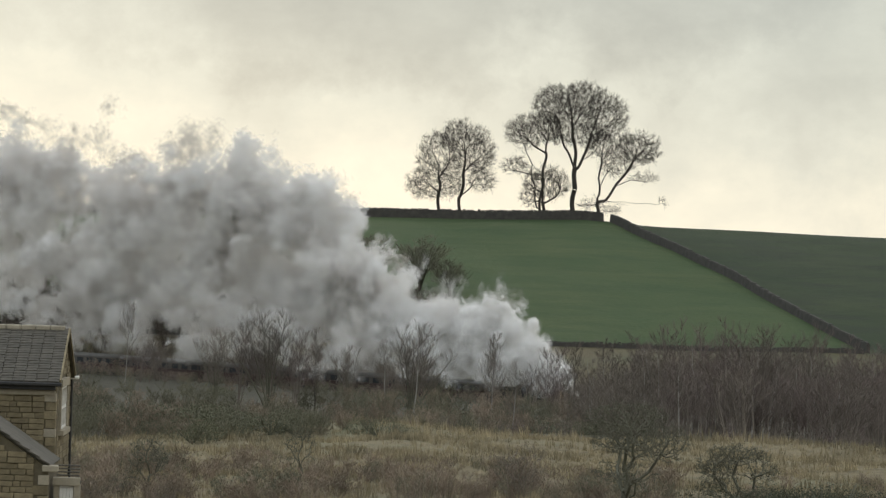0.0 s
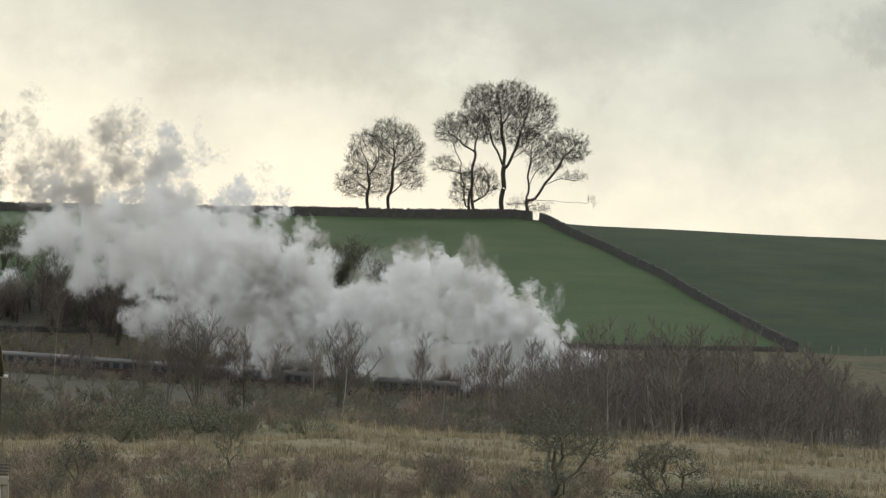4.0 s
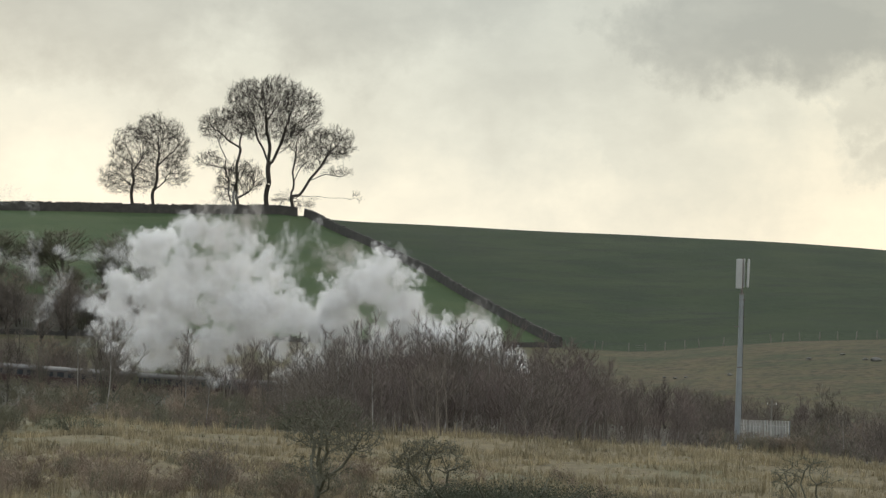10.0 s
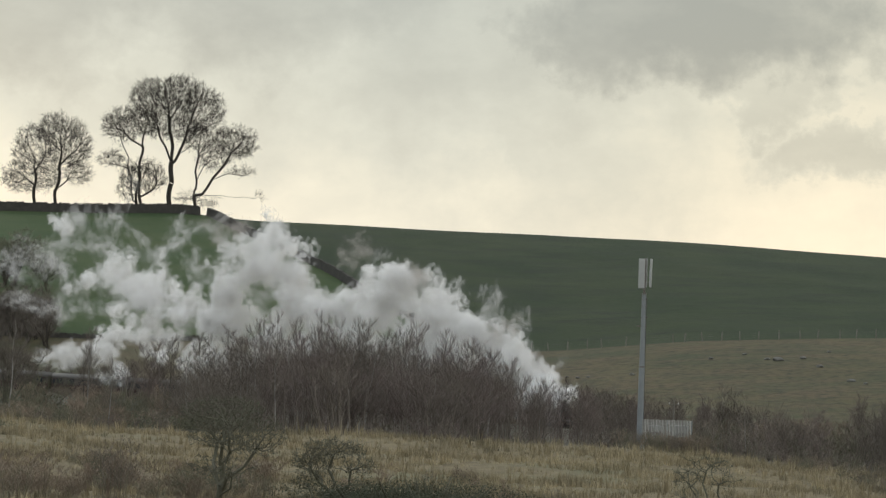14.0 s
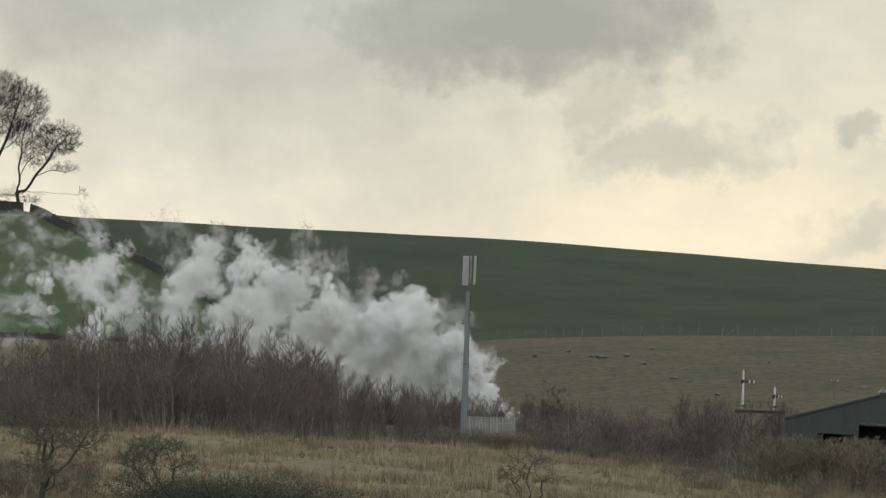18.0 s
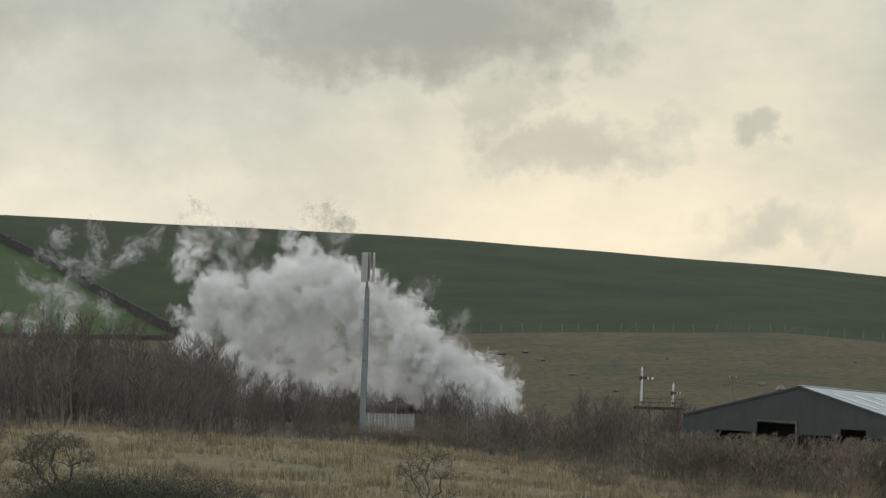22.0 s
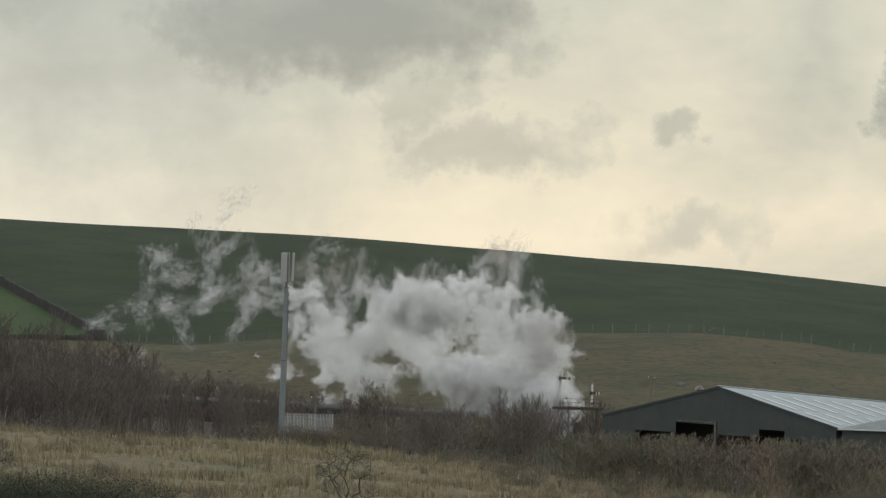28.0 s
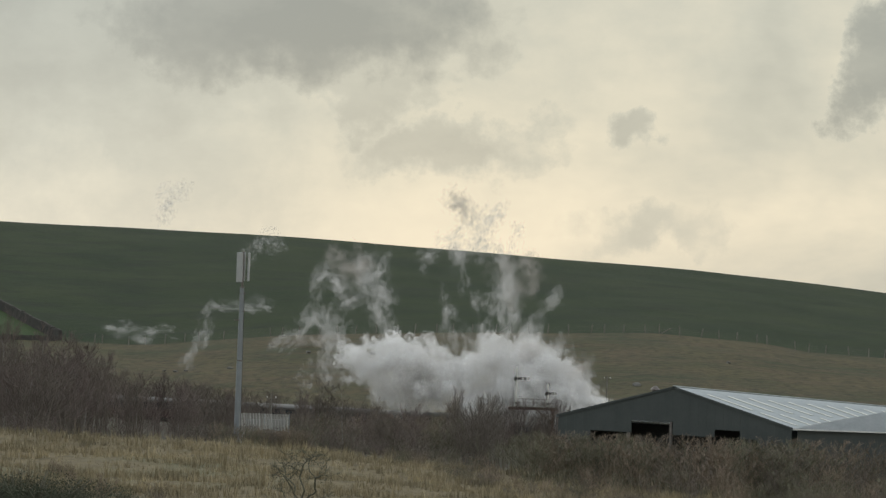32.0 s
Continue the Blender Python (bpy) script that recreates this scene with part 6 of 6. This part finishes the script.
def steam_drift():
    rng = np.random.default_rng(77)
    for t0, t1, rate in ((-24.0, -10.0, 21), (-10.0, 0.0, 23), (0.0, 10.0, 22), (10.0, 21.0, 22), (21.0, 32.0, 24)):
        plume = thing("steam_plume", Matrix(), "billowing white exhaust steam trailing from the locomotive", "steam", "exhaust steam")
        for k in range(int((t1 - t0) * rate)):
            born = t0 + (k + rng.random()) / rate
            kind = ("blast", "dense", "soft", "dense", "thin", "dense", "blast", "soft", "thin", "soft")[k % 10]
            if born < -6.5 and kind != "thin":
                kind = ("grey", "soft", "grey")[k % 3]
            if born < -12 and k % 4 == 0 or born > -9 and k % 44 == 7:
                kind = "smoke"
            ob = tagged(new("puff", PUFFS[kind][int(rng.integers(9))]), kind="stuff")
            ob.parent = plume
            size = {"blast": rng.uniform(1.0, 1.6), "dense": rng.uniform(1.7, 2.6), "soft": rng.uniform(2.2, 3.2), "grey": rng.uniform(3.0, 4.6), "thin": rng.uniform(2.4, 3.6), "smoke": rng.uniform(2.2, 3.6)}[kind]
            ob.scale = (size * rng.uniform(0.9, 1.2), size, size) if kind != "thin" else (size * 0.65, size * 0.65, size * 1.2)
            cx = chimney_x(born) - (size - 1.0) * 0.8
            cy, cz = float(track_y(cx)), float(rail_z(cx)) + 3.6
            vig, lift = vigour(born), rng.uniform(0.0, 1.0) ** 0.85
            life = cleared(born) + rng.uniform(-1.4, 1.2) - born
            blow, drift, gap = 3.0, 0.3, 0.0
            if kind == "blast":
                lift, life = rng.uniform(0.0, 1.0), min(life, rng.uniform(2.5, 6.0))
            elif kind == "thin":
                life, lift = life + rng.uniform(1.5, 6.5), rng.uniform(0.3, 1.12)
            elif kind == "smoke":
                life, lift = (rng.uniform(6, 10) - born, rng.uniform(0.8, 1.22)) if born < -12 else (rng.uniform(8, 12), rng.uniform(1.05, 1.3))
            elif -12.5 < born < -7.4 and lift > 0.6:
                life = rng.uniform(2.2, 3.8) - born
            elif 0.2 < born < 2.8 and lift > 0.62:
                life = rng.uniform(8.4, 10.2) - born
            if 21.4 < born < 24.0:
                gap = 2.4
            if 23.4 < born < 27.3:
                blow, vig, drift = 7.5, vig - 0.12, -1.0
            if born > 23.5 and k % 9 < 4 and kind not in ("thin", "smoke"):
                vig, drift, gap, blow, life = 0.28, 1.1, 0.0, 2.0, 40.0
            side = np.clip(rng.normal(0, 1, 3), (-1.5, -1.2, -1.0), (1.5, 1.8, 1.0))
            spin = rng.uniform(-6, 6, 3)
            turn0 = rng.uniform(0, 360, 3) if kind != "thin" else rng.uniform((-30, -30, 0), (30, 30, 360))

            def at(age):
                g = max(0.0, age)
                top = 1.9 + blow * (1 - math.exp(-g / 0.45)) + vig * (25 * (1 - math.exp(-g / 3.3)) + 0.35 * g) - 0.75 * size
                low = 0.4 * size + gap * min(g, 5.0) + 0.12 * g
                sp = 0.4 + 0.42 * g ** 0.75
                rise = low + max(0.0, top - low) * lift
                return Vector((cx - drift * age - 0.03 * max(0.0, rise - 10) * min(g, 6) + side[0] * sp, cy + 0.3 * age + side[1] * sp, cz + rise + side[2] * 0.4 * sp))

            rows = []

            def key(t, v, age):
                if -0.01 <= t <= 32.01:
                    rows.append((t, Matrix.Translation(v) @ pose(0, 0, 0, *(turn0 + spin * age))))

            wait = lambda t: Vector((chimney_x(t), float(track_y(chimney_x(t))), float(rail_z(chimney_x(t))) - 7.0))
            if born > 0:
                key(0, wait(0), -1)
                for t in (5, 10, 15, 20, 25, 30):
                    if t < born - 0.6:
                        key(t, wait(t), -1)
                key(born - 0.3, wait(born - 0.3), 0)
            for age in (0.0, 0.35, 0.8, 1.6, 3.0, 5.0, 8.0, 11.0, 14.0):
                if age < life:
                    key(born + age, at(age), age)
            end = at(life)
            key(born + life, end, life)
            away = (end - Vector(EYE)).normalized()
            far = end + away * 340 + Vector((0, 0, -30))
            key(born + life + 2.5, far, life + 2.5)
            key(born + life + 5, far + Vector((0, 10, -4)), life + 5)
            if not rows or rows[0][0] > 0:
                v = at(-born) if 0 <= -born <= life else end + (far - end) * min(1, max(0, (-born - life) / 2.5)) if born <= 0 else wait(0)
                rows.insert(0, (0.0, Matrix.Translation(v) @ pose(0, 0, 0, *(turn0 - spin * born))))
            if rows[-1][0] < 32:
                age = 32 - born
                v = at(age) if age < life else end + (far - end) * min(1, (age - life) / 2.5)
                rows.append((32.0, Matrix.Translation(v) @ pose(0, 0, 0, *(turn0 + spin * age))))
            rows = [r for i, r in enumerate(rows) if i == 0 or r[0] - rows[i - 1][0] > 0.05]
            walk(ob, rows)


motions()
